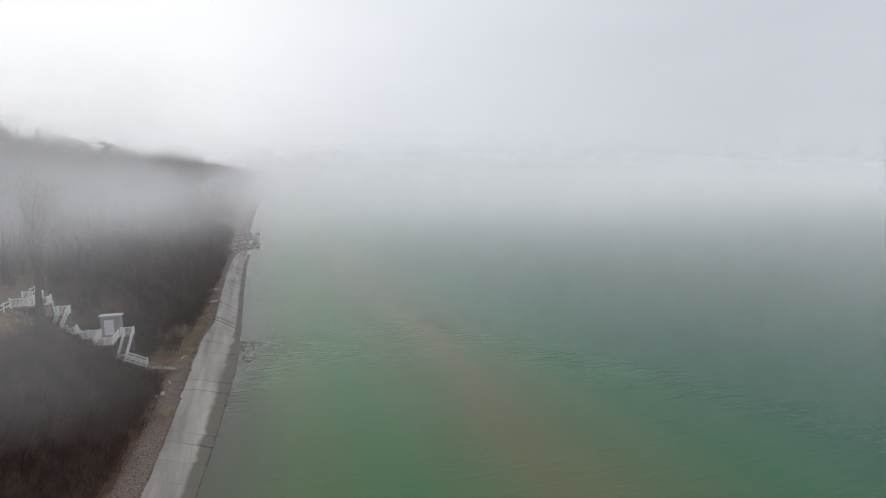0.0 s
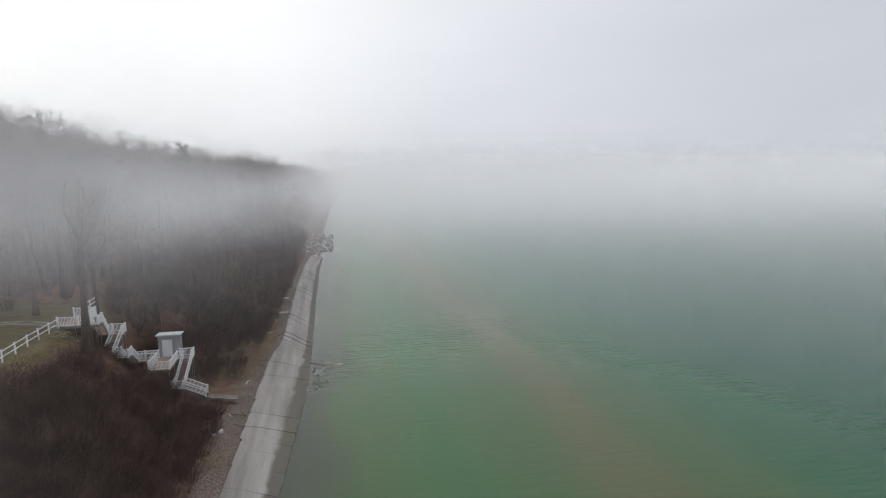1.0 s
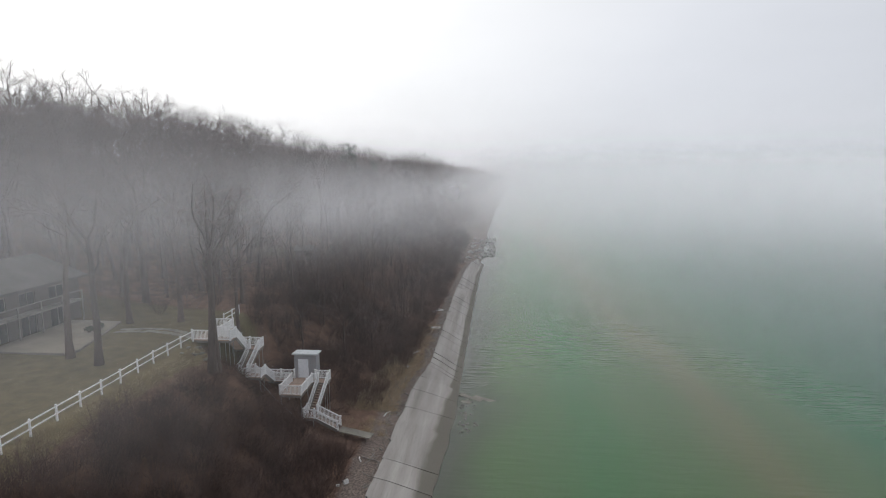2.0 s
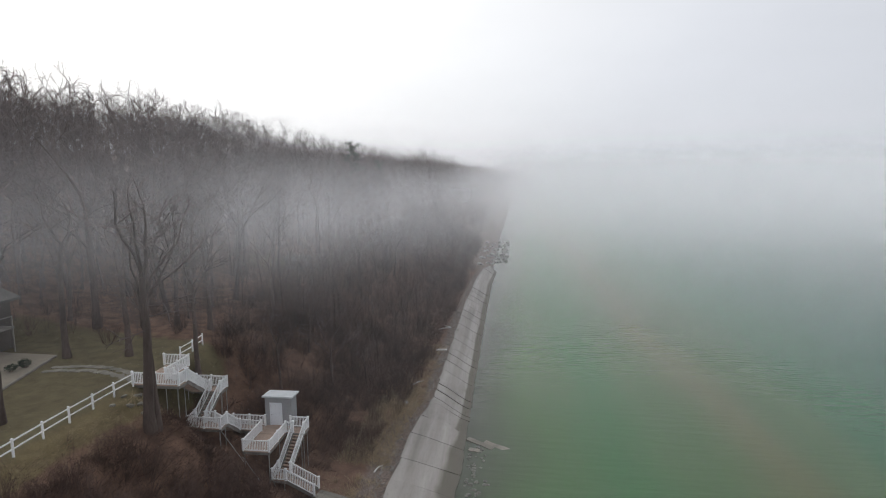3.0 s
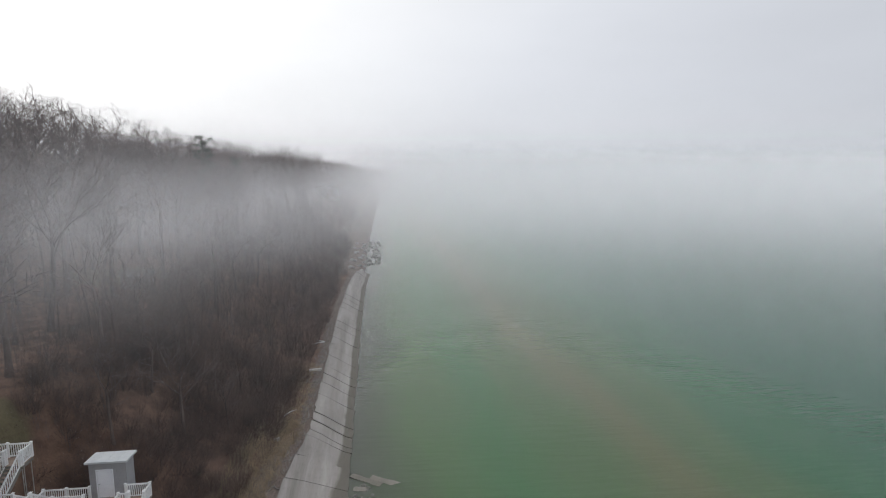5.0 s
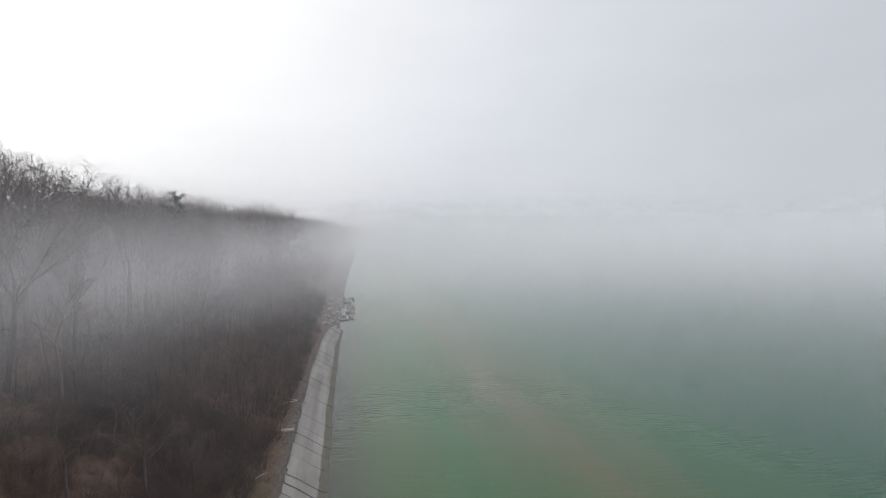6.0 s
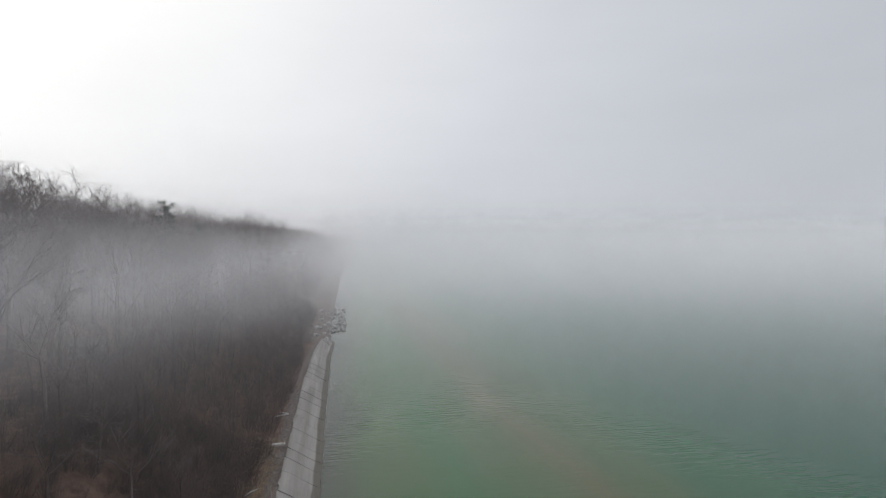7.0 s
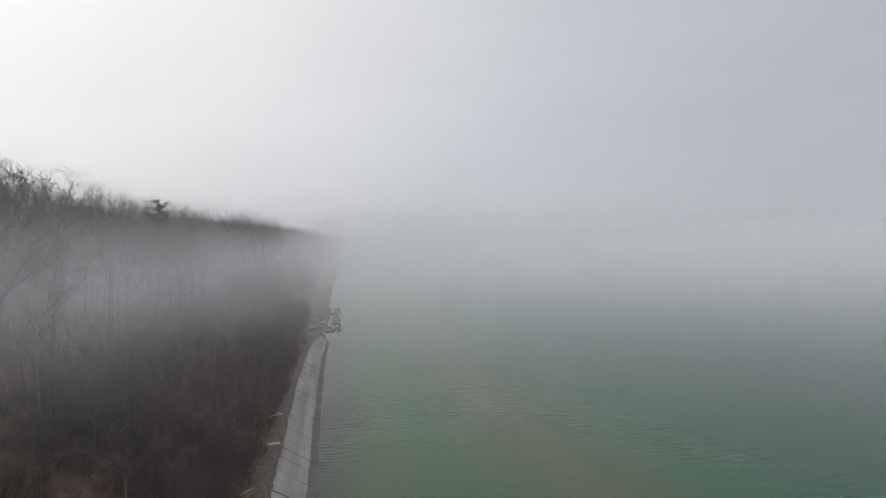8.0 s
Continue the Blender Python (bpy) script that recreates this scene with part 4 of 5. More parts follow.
# second landing
deck("landing", (-23.15, -20.45, 74.25, 75.38), Z2, "boarded stair landing with a rail on pipe legs", legs=((-23.0, 74.4), (-20.6, 74.4), (-20.6, 75.2), (-20.75, 74.6)))
railing([(-23.18, 75.38, Z2), (-23.13, 74.28, Z2), (-20.47, 74.25, Z2), (-20.47, 75.2, Z2)])
railing([(-22.2, 75.38, Z2), (-21.45, 75.35, Z2)])
flight((-20.95, 75.3, Z2), (-20.92, 77.2, Z3), 0.95)
# walkway, terrace and shed platform
deck("walkway", (-21.45, -18.6, 77.2, 78.15), Z3, "narrow boarded walkway towards the shed", legs=((-21.3, 77.3), (-20.0, 77.3)))
deck("terrace", (-18.6, -16.5, 73.85, 79.6), Z3, "brown boarded terrace in front of the shed", legs=((-18.5, 74.0), (-16.6, 74.0), (-16.6, 76.0), (-18.5, 76.0), (-16.7, 74.3), (-16.6, 79.4)))
deck("landing", (-16.5, -14.98, 77.15, 78.2), Z3, "small boarded landing beside the shed", legs=((-15.1, 77.3), (-15.1, 78.1), (-15.3, 77.3)))
railing([(-21.42, 77.25, Z3), (-21.42, 78.1, Z3), (-18.66, 78.1, Z3)])
railing([(-20.42, 77.2, Z3), (-18.58, 77.15, Z3), (-18.55, 73.88, Z3), (-16.5, 73.88, Z3), (-16.52, 77.12, Z3), (-15.88, 77.12, Z3)])
railing([(-16.5, 78.15, Z3), (-15.0, 78.15, Z3), (-15.0, 77.2, Z3)])
flight((-15.46, 77.15, Z3), (-15.88, 75.1, Z4), 0.95)
# lower landing, last flight and the plank ramp
deck("landing", (-16.42, -15.35, 74.0, 75.1), Z4, "lowest boarded stair landing", legs=((-16.3, 74.1), (-15.5, 74.1)))
railing([(-16.40, 75.1, Z4), (-16.40, 74.0, Z4), (-15.38, 74.0, Z4)])
flight((-15.35, 74.53, Z4), (-13.15, 74.53, 1.95), 1.0)


def plank_ramp():
    t = thing("plank_ramp", (-13.1, 74.5, 1.75), "pale grey timber plank ramp at the foot of the stairs", "ramp")
    a, b = Vector((0, 0, 0.1)), Vector((3.25, -0.75, -0.15))
    side = Vector((0.22, 0.97, 0))
    for k in range(7):
        o = side * ((k - 3) * 0.15)
        part("plank", Build().beam(a + o, b + o, 0.14, 0.06), M_STONE, t)
    for f in (0.1, 0.5, 0.9):
        c = a.lerp(b, f) + Vector((0, 0, -0.07))
        part("sleeper", Build().beam(c - side * 0.5, c + side * 0.5, 0.1, 0.12), M_TIMBER, t)


plank_ramp()


def shed():
    x0, x1, y0, y1, h = -18.66, -16.48, 78.32, 79.55, 2.36
    t = thing("shed", (x0, y0, Z3), "small grey shed with a white door and pale flat roof", "shed")
    W, D = x1 - x0, y1 - y0
    dl, dr, dh = 0.42, 1.34, 1.88
    part("front_wall", Build().box((dl / 2, 0.05, h / 2), (dl, 0.1, h)).box(((dr + W) / 2, 0.05, h / 2), (W - dr, 0.1, h))
         .box(((dl + dr) / 2, 0.05, (h + dh) / 2), (dr - dl, 0.1, h - dh)), M_SIDING, t)
    part("side_wall", Build().box((W - 0.05, (0.1 + D) / 2, h / 2), (0.1, D - 0.1, h)), M_SIDING, t)
    part("side_wall", Build().box((0.05, (0.1 + D) / 2, h / 2), (0.1, D - 0.1, h)), M_SIDING, t)
    part("back_wall", Build().box((W / 2, D - 0.05, h / 2 - 0.06), (W - 0.2, 0.1, h - 0.12)), M_SIDING, t)
    for x in (0.0, W):
        part("corner_trim", Build().box((x, -0.012, h / 2), (0.09, 0.02, h)), M_SIDING, t)
    ro = Build()
    lo, up = h - 0.02, h + 0.10
    ro.add([(-0.2, -0.22, up), (W + 0.2, -0.22, up), (W + 0.2, D + 0.15, lo + 0.02), (-0.2, D + 0.15, lo + 0.02),
            (-0.2, -0.22, up + 0.12), (W + 0.2, -0.22, up + 0.12), (W + 0.2, D + 0.15, lo + 0.14), (-0.2, D + 0.15, lo + 0.14)],
           [(0, 3, 2, 1), (4, 5, 6, 7), (0, 1, 5, 4), (1, 2, 6, 5), (2, 3, 7, 6), (3, 0, 4, 7)])
    roof = part("roof", ro, M_TRIM, t, "pale grey metal roof")
    for k in range(1, 4):
        x = -0.2 + (W + 0.4) * k / 4
        part("seam", Build().beam((x, -0.2, up + 0.13), (x, D + 0.13, lo + 0.15), 0.03, 0.03), M_TRIM, roof)
    d = part("door", Build().box(((dl + dr) / 2, 0.03, dh / 2), (dr - dl - 0.02, 0.05, dh - 0.02)), M_DOOR, t, "white panelled shed door")
    for z in (0.5, 1.35):
        part("door_panel", Build().box(((dl + dr) / 2, 0.002, z), (0.62, 0.012, 0.66)), M_DOOR, d)
    part("handle", Build().tube([(dl + 0.1, -0.06, 0.95), (dl + 0.1, 0.01, 0.95)], [0.035, 0.02], 8), M_METAL, d, "dark round door knob")
    part("door_frame", Build().box((dl - 0.035, -0.015, dh / 2), (0.07, 0.03, dh)).box((dr + 0.035, -0.015, dh / 2), (0.07, 0.03, dh))
         .box(((dl + dr) / 2, -0.015, dh + 0.04), (dr - dl + 0.14, 0.03, 0.08)), M_DOOR, t)


shed()


# ---- lawn: fences, path, patio, house ----
def fence(points, label):
    """A two-rail white ranch fence; posts at each point."""
    pts = [Vector((x, y, float(ground_z(x, y)))) for x, y in points]
    t = thing("fence", pts[0], label, "fence", "ranch fences on the lawn edge")
    o = pts[0]
    post = Build().box((0, 0, 0.48), (0.095, 0.095, 1.12)).add(
        [(-0.065, -0.065, 1.04), (0.065, -0.065, 1.04), (0.065, 0.065, 1.04), (-0.065, 0.065, 1.04), (0, 0, 1.11)],
        [(0, 1, 4), (1, 2, 4), (2, 3, 4), (3, 0, 4), (0, 3, 2, 1)]).mesh("post", M_VINYL)
    for p in pts:
        part("post", post, None, t, at=p - o)
    for a, b in zip(pts, pts[1:]):
        for z in (0.46, 0.92):
            part("rail", Build().beam(a + Vector((0, 0, z)) - o, b + Vector((0, 0, z)) - o, 0.04, 0.085), M_VINYL, t)


fence([(-25.55 + 0.04 * k, 71.85 - 2.02 * k) for k in range(12)], "white two-rail vinyl fence along the lawn edge")
fence([(-25.75, 78.1), (-25.8, 80.0), (-25.85, 81.7)], "short white two-rail fence past the upper deck")


def stone(rng, r, flat=1.0, rough=0.25):
    """An irregular stone of about 30 faces."""
    bm = bmesh.new()
    bmesh.ops.create_icosphere(bm, subdivisions=1, radius=r)
    for v in bm.verts:
        v.co *= 1 + rng.uniform(-rough, rough)
        v.co.z *= flat
    d = bpy.data.meshes.new("stone")
    bm.to_mesh(d)
    bm.free()
    return d


def flag(rng, r):
    n = rng.randrange(5, 8)
    a0 = rng.uniform(0, 6)
    p = [(math.cos(a0 + 6.283 * k / n) * r * rng.uniform(0.75, 1.15), math.sin(a0 + 6.283 * k / n) * r * rng.uniform(0.75, 1.15)) for k in range(n)]
    b = Build()
    b.add([(x, y, -0.05) for x, y in p] + [(x, y, 0.03) for x, y in p] + [(x * 0.94, y * 0.94, 0.045) for x, y in p],
          [tuple(range(2 * n, 3 * n))] + [(k, (k + 1) % n, n + (k + 1) % n, n + k) for k in range(n)] + [(n + k, n + (k + 1) % n, 2 * n + (k + 1) % n, 2 * n + k) for k in range(n)])
    return b.mesh("flagstone", M_STONE)


path = thing("stone_path", (-30, 74.2, 11.1), "curved path of pale irregular flagstones in the lawn", "path", kind="structure")
rng = random.Random(9)
FLAGS = [flag(rng, rng.uniform(0.26, 0.42)) for _ in range(7)]
for k in range(22):
    f = k / 21
    x, y = -34.0 + 8.0 * f, 74.1 + 0.75 * math.sin(f * 3.1) - 0.9 * f * f
    for s in (-0.45, 0.45):
        px, py = x + rng.uniform(-0.1, 0.1), y + s + rng.uniform(-0.12, 0.12)
        part("flagstone", FLAGS[rng.randrange(7)], None, path, at=(px + 30, py - 74.2, float(ground_z(px, py)) - 11.1), turn=(0, 0, rng.uniform(0, 6)))


def patio():
    t = thing("patio", (-38.0, 67.0, 11.0), "pale concrete patio raised on a dark timber edge", "patio", kind="structure")
    g = Build()
    g.add([(-3.0, 0, 0.3), (4.3, 0.1, 0.3), (4.4, 1.1, 0.3), (1.9, 10.0, 0.3), (-3.5, 10.2, 0.3),
           (-3.0, 0, 0.05), (4.3, 0.1, 0.05), (4.4, 1.1, 0.05), (1.9, 10.0, 0.05), (-3.5, 10.2, 0.05)],
          [(0, 1, 2, 3, 4), (0, 5, 6, 1), (1, 6, 7, 2), (2, 7, 8, 3), (3, 8, 9, 4), (4, 9, 5, 0)])
    part("slab", g, M_PATIO, t)
    for a, b in (((-3.0, -0.06, 0.12), (4.36, 0.04, 0.12)), ((4.37, 0.04, 0.12), (4.47, 1.1, 0.12)), ((4.47, 1.1, 0.12), (1.97, 10.0, 0.12))):
        part("edging", Build().beam(a, b, 0.1, 0.34), M_TIMBER, t, "dark timber edging")


patio()


def shrub(seed, x, y, z, size):
    """A low clipped evergreen: stems and a crown of many small leaves."""
    rng = random.Random(seed)
    t = thing("shrub", (x, y, z), "small dark evergreen shrub standing on the patio", "shrub", "shrubs by the patio")
    stems, leaves = Build(), Build()
    for k in range(7):
        a = 6.28 * k / 7
        stems.tube([(0.05 * math.cos(a), 0.05 * math.sin(a), -0.1), (0.3 * size * math.cos(a), 0.3 * size * math.sin(a), 0.5 * size)], [0.02, 0.008], 4)
    for k in range(260):
        d = Vector((rng.gauss(0, 1), rng.gauss(0, 1), rng.gauss(0, 0.8))).normalized() * rng.uniform(0.6, 1.1)
        c = Vector((d.x * 0.55, d.y * 0.55, 0.45 + d.z * 0.36)) * size
        u = Vector((rng.uniform(-1, 1), rng.uniform(-1, 1), rng.uniform(-0.3, 1))).normalized() * 0.13 * size
        w = u.orthogonal().normalized() * 0.05 * size
        leaves.add([c - w, c + w, c + u + w * 0.4, c + u - w * 0.4], [(0, 1, 2, 3)])
    part("stem", stems, M_BARK, t)
    part("foliage", leaves, M_NEEDLE, t)


for seed, x, y, size in ((5, -36.3, 73.0, 0.7), (6, -36.0, 73.9, 0.8)):
    shrub(seed, x, y, 11.3, size)


def house():
    x1, y0, y1, z, h = -41.6, 56.0, 78.8, 11.0, 4.7
    x0 = x1 - 10.0
    t = thing("house", (x1, y0, z), "grey two-storey house with a broad shingle roof", "house")
    L, D = y1 - y0, x1 - x0
    bays = [(2.0, 3.6), (5.2, 6.8), (8.6, 10.6), (12.2, 14.0), (15.4, 17.2), (18.8, 20.8)]
    # front wall with openings on two floors
    wall = Build()
    for zz, sill, head, top in ((0.0, 0.1, 2.0, 2.4), (2.4, 2.9, 4.2, h)):
        cuts = [0.0] + [v for b in bays for v in b] + [L]
        for k in range(0, len(cuts), 2):
            wall.box((-0.1, (cuts[k] + cuts[k + 1]) / 2, (zz + top) / 2), (0.2, cuts[k + 1] - cuts[k], top - zz))
        for a, b in bays:
            wall.box((-0.1, (a + b) / 2, (zz + sill) / 2), (0.2, b - a, sill - zz))
            wall.box((-0.1, (a + b) / 2, (head + top) / 2), (0.2, b - a, top - head))
    part("front_wall", wall, M_WALL, t)
    for k, (a, b) in enumerate(bays):
        for sill, head in ((0.1, 2.0), (2.9, 4.2)):
            w = part("window", Build().box((-0.12, (a + b) / 2, (sill + head) / 2), (0.03, b - a, head - sill)), M_GLASS, t)
            fr = Build()
            for y in (a + 0.04, (a + b) / 2, b - 0.04):
                fr.box((-0.08, y, (sill + head) / 2), (0.06, 0.08, head - sill))
            for zz in (sill + 0.04, head - 0.04):
                fr.box((-0.08, (a + b) / 2, zz), (0.05, b - a, 0.08))
            part("window_frame", fr, M_TIMBER, w)
    part("end_wall", Build().box((-D / 2, L - 0.1, h / 2), (D - 0.4, 0.2, h)).add(
        [(-0.2, L - 0.2, h), (-D + 0.2, L - 0.2, h), (-D / 2, L - 0.2, h + 1.7), (-0.2, L, h), (-D + 0.2, L, h), (-D / 2, L, h + 1.7)], [(0, 1, 2), (3, 5, 4), (0, 3, 4, 1), (1, 4, 5, 2), (2, 5, 3, 0)]), M_WALL, t)
    part("end_wall", Build().box((-D / 2, 0.1, h / 2), (D - 0.4, 0.2, h)), M_WALL, t)
    part("back_wall", Build().box((-D + 0.1, L / 2, h / 2), (0.2, L, h)), M_WALL, t)
    for s, xe in ((1, 0.6), (-1, -D - 0.6)):
        a = Vector((xe, -0.6, h - 0.25))
        b = Vector((-D / 2, -0.6, h + 1.9))
        c, d = b + Vector((0, L + 1.2, 0)), a + Vector((0, L + 1.2, 0))
        up = Vector((0, 0, 0.2))
        part("roof", Build().add([a, b, c, d, a + up, b + up, c + up, d + up], [(0, 1, 2, 3), (4, 7, 6, 5), (0, 4, 5, 1), (1, 5, 6, 2), (2, 6, 7, 3), (3, 7, 4, 0)]), M_ROOF, t, "grey shingle roof slope")
    bal = part("balcony", Build().box((0.6, L / 2, 2.35), (1.2, L - 2, 0.16)), M_TIMBER, t)
    for k in range(9):
        part("post", Build().box((1.1, 1.1 + (L - 2.2) * k / 8, 1.6), (0.1, 0.1, 3.4)), M_TIMBER, bal)
    part("handrail", Build().box((1.1, L / 2, 3.3), (0.08, L - 2, 0.08)), M_TIMBER, bal)


house()


def grey_deck():
    """A weathered platform with a railing, standing out from the bank nearer the start of the flight."""
    t = thing("timber_deck", (-29.0, 40.0, 11.2), "weathered grey timber deck with a slatted railing", "deck")
    W, D = 5.5, 9.7
    data = Build().box((W / 2, 0, -0.02), (W, 0.135, 0.04)).mesh("board", M_TIMBER)
    n = int(D / 0.145)
    for k in range(n):
        part("board", data, None, t, at=(0, 0.07 + k * 0.145, 0))
    part("rim_joist", Build().beam((W, 0, -0.16), (W, D, -0.16), 0.05, 0.24), M_TIMBER, t)
    part("rim_joist", Build().beam((0, D, -0.16), (W, D, -0.16), 0.05, 0.24), M_TIMBER, t)
    post = Build().box((0, 0, 0.45), (0.11, 0.11, 1.0)).mesh("post", M_TIMBER)
    slat = Build().box((0, 0, 0.43), (0.04, 0.04, 0.75)).mesh("baluster", M_TIMBER)
    for a, b in (((W - 0.05, 0, 0), (W - 0.05, D - 0.05, 0)), ((W - 0.05, D - 0.05, 0), (0.9, D - 0.05, 0))):
        a, b = Vector(a), Vector(b)
        m = max(2, round((b - a).length / 1.9))
        for k in range(m + 1):
            part("post", post, None, t, at=a.lerp(b, k / m))
        for z, h in ((0.93, 0.05), (0.80, 0.09), (0.1, 0.09)):
            part("rail", Build().beam(a + Vector((0, 0, z)), b + Vector((0, 0, z)), 0.12 if z > 0.9 else 0.05, h), M_TIMBER, t)
        m = int((b - a).length / 0.15)
        for k in range(1, m):
            part("baluster", slat, None, t, at=a.lerp(b, k / m))
    for x, y in ((W - 0.2, 0.3), (W - 0.2, 3.2), (W - 0.2, 6.4), (W - 0.2, D - 0.2), (2.5, D - 0.2)):
        g = float(ground_z(-29 + x, 40 + y)) - 0.4
        part("leg", Build().box((x, y, (g - 11.2 - 0.1) / 2), (0.15, 0.15, 11.2 - g)), M_TIMBER, t)


grey_deck()

# ---- the foot of the bank ----
# seawall: sloping concrete slabs side by side, their joints open and uneven
wall = thing("seawall", (0, 0, 0), "sloping cracked concrete slab seawall along the lake", "seawall", kind="structure")
rng = random.Random(14)
JOINTS = [60.3, 63.1, 65.1, 67.8, 71.0, 74.4, 78.5, 82.0, 86.4, 89.6, 92.6, 93.6, 95.7, 97.6, 99.3, 102.3, 105.8, 108.6, 111.3, 115.5, 119.2, 123.8, 127.3, 129.0,
          133.0, 137.2, 142.2, 145.6, 149.1, 153.0, 158.5, 163.0, 168.4, 172.0, 177.5, 183.5]
y, cuts = 22.0, []
while y < 59:
    cuts.append(y)
    y += rng.choice((2.2, 2.6, 3.0, 3.4))
cuts += JOINTS


def crest(y):
    """Height of the seawall's top edge."""
    return float(np.interp(y, [84, 93, 176, 185], [0.98, 1.9, 1.8, 1.2]))


for y0, y1 in zip(cuts, cuts[1:]):
    a, b = y0 + 0.015, y1 - rng.choice((0.0, 0.02, 0.05) if y0 < 90 else (0.07, 0.11, 0.15))
    xa, xb = float(wall_top(a)) + rng.uniform(-0.1, 0.1), float(wall_top(b)) + rng.uniform(-0.1, 0.1)
    sa, sb = float(shore(a)) + rng.uniform(-0.05, 0.05), float(shore(b)) + rng.uniform(-0.05, 0.05)
    dz, tip = (rng.uniform(-0.03, 0.04), rng.uniform(-0.025, 0.025)) if y0 > 90 else (rng.uniform(-0.01, 0.01), rng.uniform(-0.01, 0.01))
    n = max(2, round((b - a) / 1.2))
    fr = [0.0, 0.28, 0.6, 0.86, 1.0]
    rise = [1.0, 0.80, 0.46, 0.18, 0.04] if y0 < 88 else [1.0, 0.74, 0.36, 0.09, 0.02]
    verts, faces = [], []
    for j in range(5):
        for k in range(n + 1):
            t = k / n
            yy = a + (b - a) * t
            x = (xa + (xb - xa) * t) * (1 - fr[j]) + (sa + (sb - sa) * t) * fr[j]
            ragged = rng.uniform(-0.08, 0.08) if j in (0, 4) else 0
            verts.append((x + ragged, yy + (rng.uniform(-0.03, 0.03) if 0 < j < 4 else 0) - 0.8 * fr[j], crest(yy) * rise[j] + 0.05 + dz + tip * (2 * t - 1)))
    base = len(verts)
    verts += [(px, py, pz - 0.35) for px, py, pz in verts]
    w = n + 1
    for j in range(4):
        for k in range(n):
            faces.append((j * w + k, (j + 1) * w + k, (j + 1) * w + k + 1, j * w + k + 1))
        faces.append((j * w, base + j * w, base + (j + 1) * w, (j + 1) * w))
        faces.append((j * w + n, (j + 1) * w + n, base + (j + 1) * w + n, base + j * w + n))
    for k in range(n):
        faces.append((k, k + 1, base + k + 1, base + k))
        faces.append((4 * w + k, base + 4 * w + k, base + 4 * w + k + 1, 4 * w + k + 1))
    part("slab", Build().add(verts, faces), M_SEAWALL, wall)


def loose(name, data, at, turn, label, category, group="", scale=(1, 1, 1)):
    ob = new(name, data)
    ob.location, ob.rotation_euler, ob.scale = at, turn, scale
    return tagged(ob, label, category, group)


# fallen slabs in the shallows
for x, y, l, w, r, z in ((-1.2, 87.2, 3.1, 0.62, 34, 0.0), (0.75, 86.7, 3.6, 0.68, 30, -0.055), (-1.7, 85.9, 1.1, 0.6, 10, -0.02)):
    b = Build()
    n = 5
    for k in range(n + 1):
        t = k / n - 0.5
        for sy in (-0.5, 0.5):
            for sz in (-0.09, 0.07):
                b.v.append((t * l, sy * w * (1 + 0.12 * math.sin(k * 2.3 + sy + x)), sz))
    for k in range(n):
        o = 4 * k
        b.f += [(o, o + 4, o + 5, o + 1), (o + 2, o + 3, o + 7, o + 6), (o + 1, o + 5, o + 7, o + 3), (o, o + 2, o + 6, o + 4)]
    b.f += [(0, 1, 3, 2), (4 * n, 4 * n + 2, 4 * n + 3, 4 * n + 1)]
    loose("sunken_slab", b.mesh("sunken_slab", M_STONE), (x, y, z), (radians(1), radians(1.2), -radians(r)), "broken pale concrete slab lying awash beside the seawall", "slab", "broken slabs in the shallows")
# cobbles awash at the toe of the wall
rng = random.Random(31)
COB = []
for k in range(8):
    d = stone(rng, 0.22, 0.6)
    d.materials.append(M_WET)
    COB.append(d)
for k in range(46):
    y = rng.uniform(78, 86.5)
    x = float(shore(y)) + 0.5 + abs(rng.gauss(0, 0.8))
    s = rng.uniform(0.5, 1.3)
    loose("cobble", COB[rng.randrange(8)], (x, y, -0.03), (0, 0, rng.uniform(0, 6)), "grey cobble awash at the seawall's toe", "stone", "cobbles in the shallows", (s, s, s))
# boulders past the end of the wall
BOUL = []
for k in range(6):
    d = stone(rng, 0.55, 0.7)
    d.materials.append(M_ROCK)
    BOUL.append(d)
for k in range(90):
    y = rng.uniform(183, 246)
    x = float(shore(y)) + (rng.gauss(0.6, 0.9) if k < 44 else rng.uniform(-6, -1))
    s = rng.uniform(0.5, 1.4)
    loose("boulder", BOUL[rng.randrange(6)], (x, y, max(float(ground_z(x, y)), 0.0) + 0.15 * s), (rng.uniform(-0.3, 0.3), rng.uniform(-0.3, 0.3), rng.uniform(0, 6)),
          "grey boulder at the water's edge past the seawall", "boulder", "boulders past the seawall", (s, s, s))
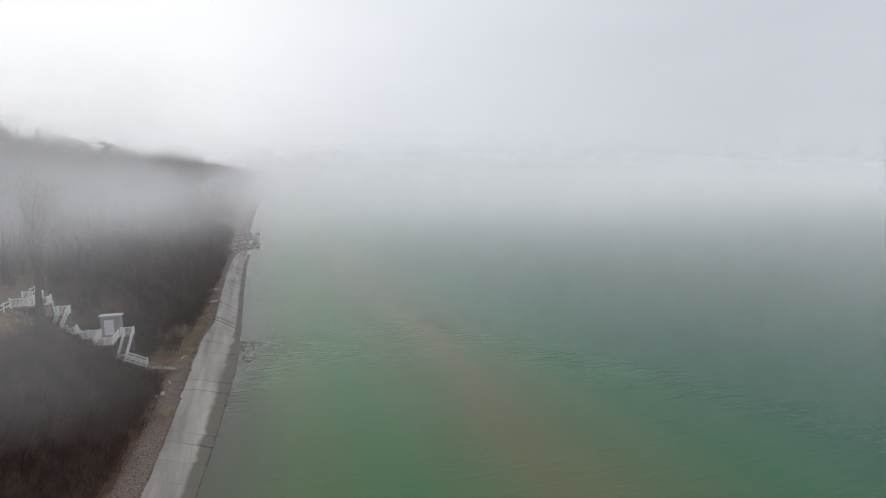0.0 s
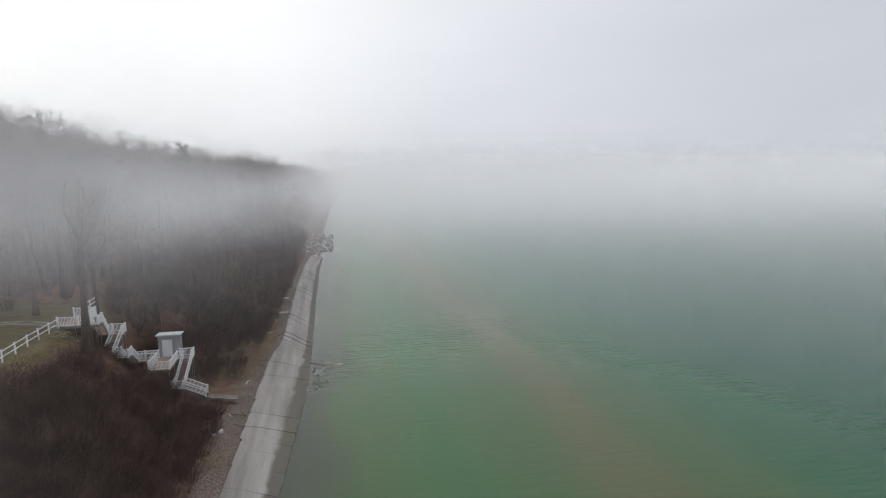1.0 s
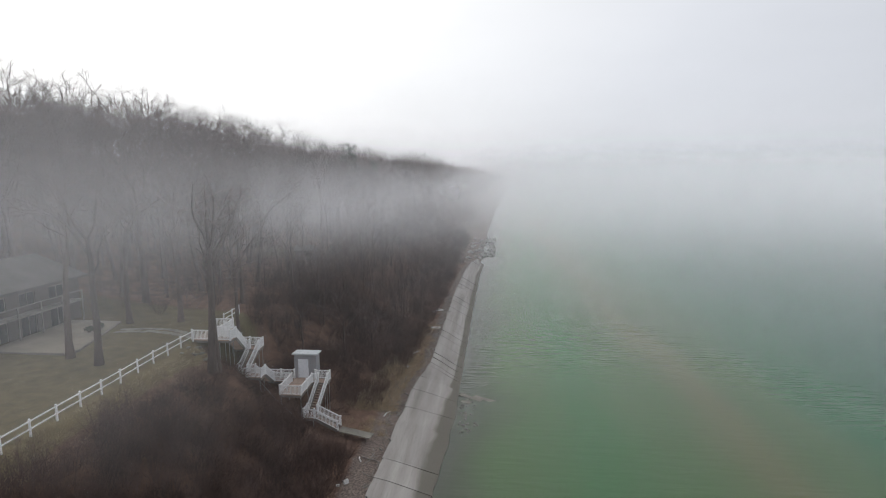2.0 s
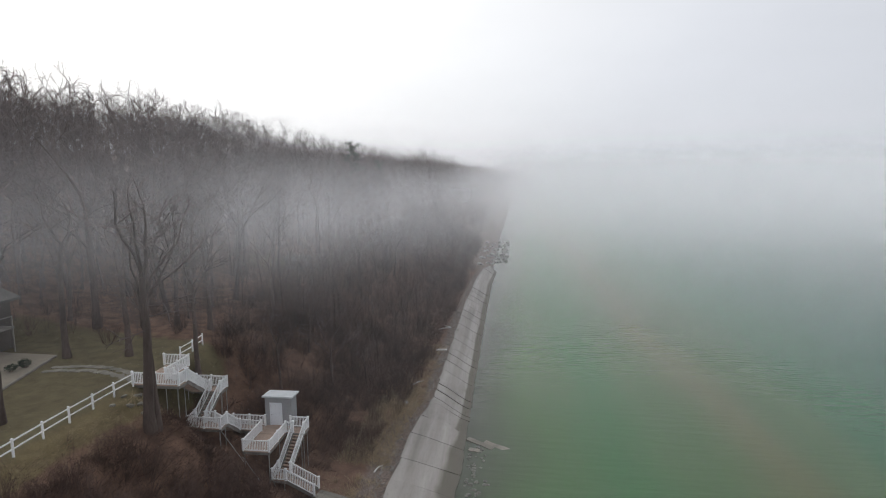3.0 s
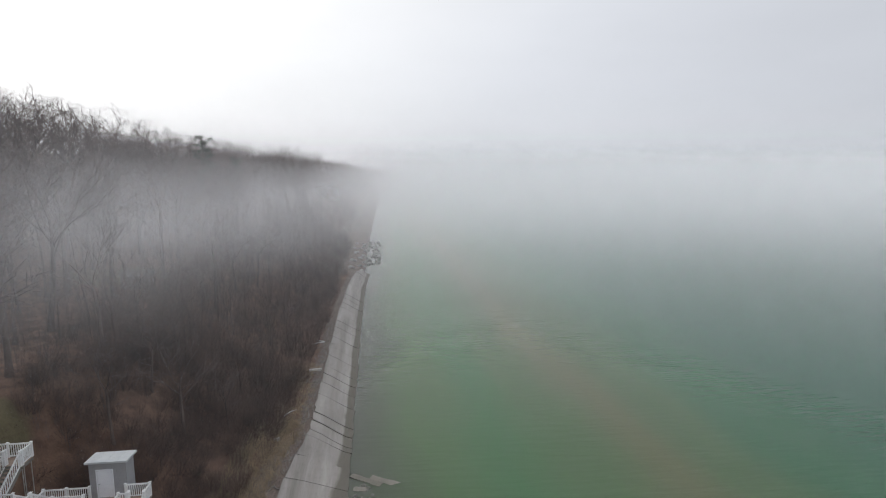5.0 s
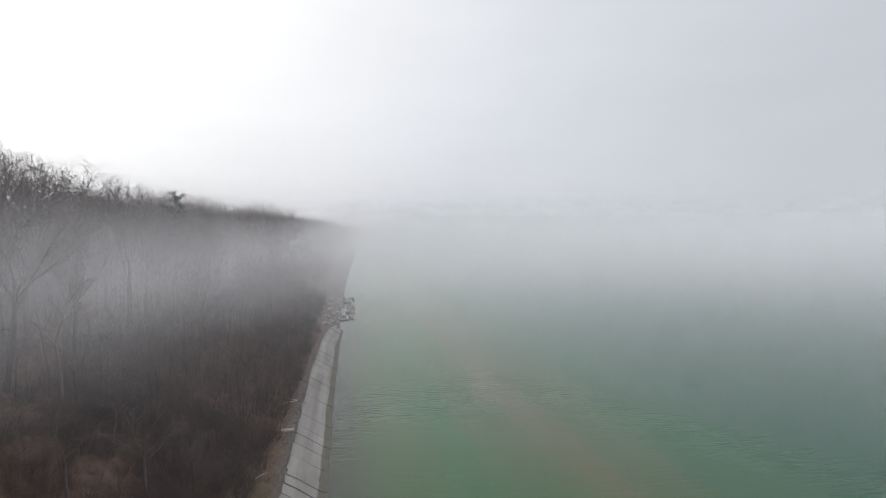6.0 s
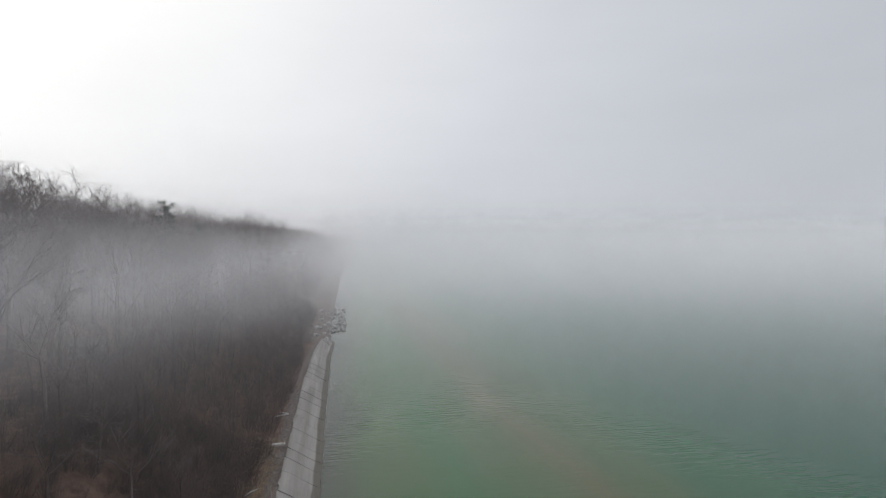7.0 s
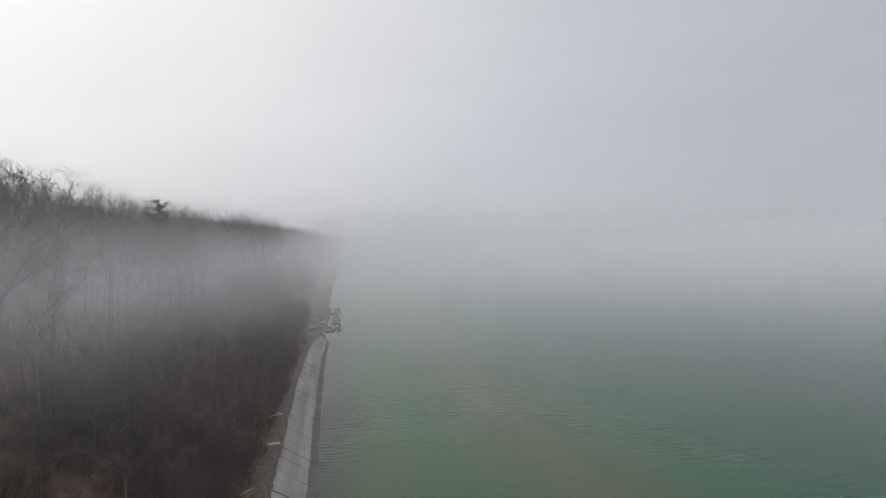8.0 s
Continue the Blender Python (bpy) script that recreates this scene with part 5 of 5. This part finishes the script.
# pale driftwood and litter on the shingle
for x, y, l, w, h, r in ((-9.4, 92.3, 0.55, 0.35, 0.2, 0.3), (-7.6, 110.2, 1.5, 0.45, 0.18, 0.1), (-10.5, 66.8, 0.4, 0.3, 0.25, 0.8), (-11.0, 66.2, 0.25, 0.2, 0.15, 0.2)):
    b = Build().box((0, 0, h / 2), (l, w, h)).box((0.1, 0, h), (l * 0.5, w * 0.6, h * 0.4)).mesh("drift_block", M_LITTER_PALE)
    loose("drift_block", b, (x, y, float(ground_z(x, y))), (0, 0, r), "pale sun-bleached block washed up on the shingle", "debris", "washed-up debris")
for x, y, l, a in ((-8.3, 121.0, 2.0, 0.5), (-8.0, 122.2, 1.8, 2.4), (-9.6, 80.0, 1.3, 1.2), (-10.2, 70.6, 0.9, 1.9), (-8.9, 98.0, 1.8, 0.9)):
    g = float(ground_z(x, y)) + 0.08
    b = Build().tube([(-l / 2, 0, 0), (0, 0.1, 0.06), (l / 2, 0, 0)], [0.07, 0.06, 0.03], 6).mesh("driftwood", M_LITTER_PALE)
    loose("driftwood", b, (x, y, g), (0, 0, a), "bleached driftwood branch lying on the shingle", "driftwood", "washed-up driftwood")

# two long pipes left lying in the hollow under the stairs
for (xa, ya), (xb, yb) in (((-21.7, 76.2), (-18.7, 74.2)), ((-19.0, 74.6), (-16.8, 72.8))):
    za, zb = float(ground_z(xa, ya)) + 0.25, float(ground_z(xb, yb)) + 0.2
    b = Build().tube([(0, 0, 0), (xb - xa, yb - ya, zb - za)], [0.035, 0.035], 6).mesh("loose_pipe", M_STEEL)
    loose("loose_pipe", b, (xa, ya, za), (0, 0, 0), "long grey pipe lying on the scrubby slope", "pipe", "pipes lying on the slope")


def fallen_branch(x, y, turn, seed, size):
    """A dry, much-forked branch lying on the bank."""
    rng = random.Random(seed)
    t = thing("fallen_branch", (x, y, float(ground_z(x, y)) + 0.35), "dry grey-brown forked branch lying on the brushy bank", "branch", "fallen branches")
    t.rotation_euler, t.scale = (0.1, 0.12, turn), (size, size, size)
    main = bend(rng, (0, 0, 0), (1, 0, 0.12), 4.2, 5, 0.14)
    part("stem", Build().tube(main, [0.032, 0.028, 0.022, 0.018, 0.012, 0.006], 6), M_BARK, t)
    twigs = Build()
    for k in range(34):
        i = rng.randrange(1, 6)
        p = bend(rng, main[i], side_way(rng, Vector((1, 0, 0.1)), rng.uniform(20, 55)), rng.uniform(0.9, 2.2), 3, 0.18)
        twigs.tube(p, [0.011, 0.008, 0.006, 0.003], 3)
    part("twigs", twigs, M_TWIG, t)


for x, y, turn, seed, size in ((-23.6, 44.2, 0.75, 3, 0.85), (-23.4, 43.2, 0.4, 4, 0.9), (-23.8, 45.6, 1.0, 5, 0.7), (-22.6, 43.0, 0.9, 6, 0.7)):
    fallen_branch(x, y, turn, seed, size)


def cabin(x, y):
    z = float(ground_z(x, y))
    t = thing("cabin", (x, y, z), "small grey cabin half hidden in the woods", "cabin")
    t.scale = (0.75, 0.75, 0.75)
    part("wall", Build().box((0, 0, 1.1), (4.4, 3.2, 2.4)), M_TIMBER, t)
    part("roof", Build().add([(-2.5, -2.0, 2.2), (2.5, -2.0, 2.2), (2.5, 2.0, 2.2), (-2.5, 2.0, 2.2), (-2.5, 0, 3.2), (2.5, 0, 3.2)],
                             [(0, 1, 5, 4), (2, 3, 4, 5), (0, 4, 3), (1, 2, 5), (0, 3, 2, 1)]), M_ROOF, t, "grey shingle gable roof")
    part("door", Build().box((-0.8, -1.62, 0.95), (0.9, 0.05, 1.9)), M_TIMBER, t)
    part("window", Build().box((0.9, -1.62, 1.3), (1.1, 0.05, 0.8)), M_GLASS, t)


cabin(-30.5, 117.5)

# rocks on the bank beside the upper deck
rng = random.Random(77)
BANKROCK = []
for k in range(4):
    d = stone(rng, 0.55, 0.7)
    d.materials.append(M_STONE)
    BANKROCK.append(d)
for x, y, r in ((-24.6, 70.9, 1.3), (-23.9, 70.2, 1.0), (-24.3, 69.5, 1.6), (-23.5, 71.1, 0.9), (-25.0, 70.1, 0.8), (-23.2, 69.6, 1.1), (-24.8, 68.7, 0.9)):
    loose("bank_rock", BANKROCK[rng.randrange(4)], (x, y, float(ground_z(x, y)) + 0.05), (rng.uniform(-0.2, 0.2), rng.uniform(-0.2, 0.2), rng.uniform(0, 6)),
          "grey rock half sunk in the bank beside the deck", "rock", "rocks beside the upper deck", (r * 0.5, r * 0.42, r * 0.33))

# wrack line: sticks, reeds and bits of timber washed up behind the seawall's crest
rng = random.Random(91)
wrack = Build()
for k in range(300):
    y = rng.uniform(66, 132)
    x = float(wall_top(y)) - abs(rng.gauss(0.5, 0.6)) - 0.05
    l, a = rng.uniform(0.3, 1.5), rng.gauss(1.5, 0.6)
    z = float(ground_z(x, y)) + 0.04
    c, s = math.cos(a) * l / 2, math.sin(a) * l / 2
    wrack.beam((x - c, y - s, z), (x + c, y + s, z + rng.uniform(0, 0.15)), rng.uniform(0.03, 0.09), 0.04)
tagged(new("wrack_line", wrack.mesh("wrack_line", M_TIMBER)), "sticks and timber bits washed up along the seawall's crest", "debris", kind="stuff")
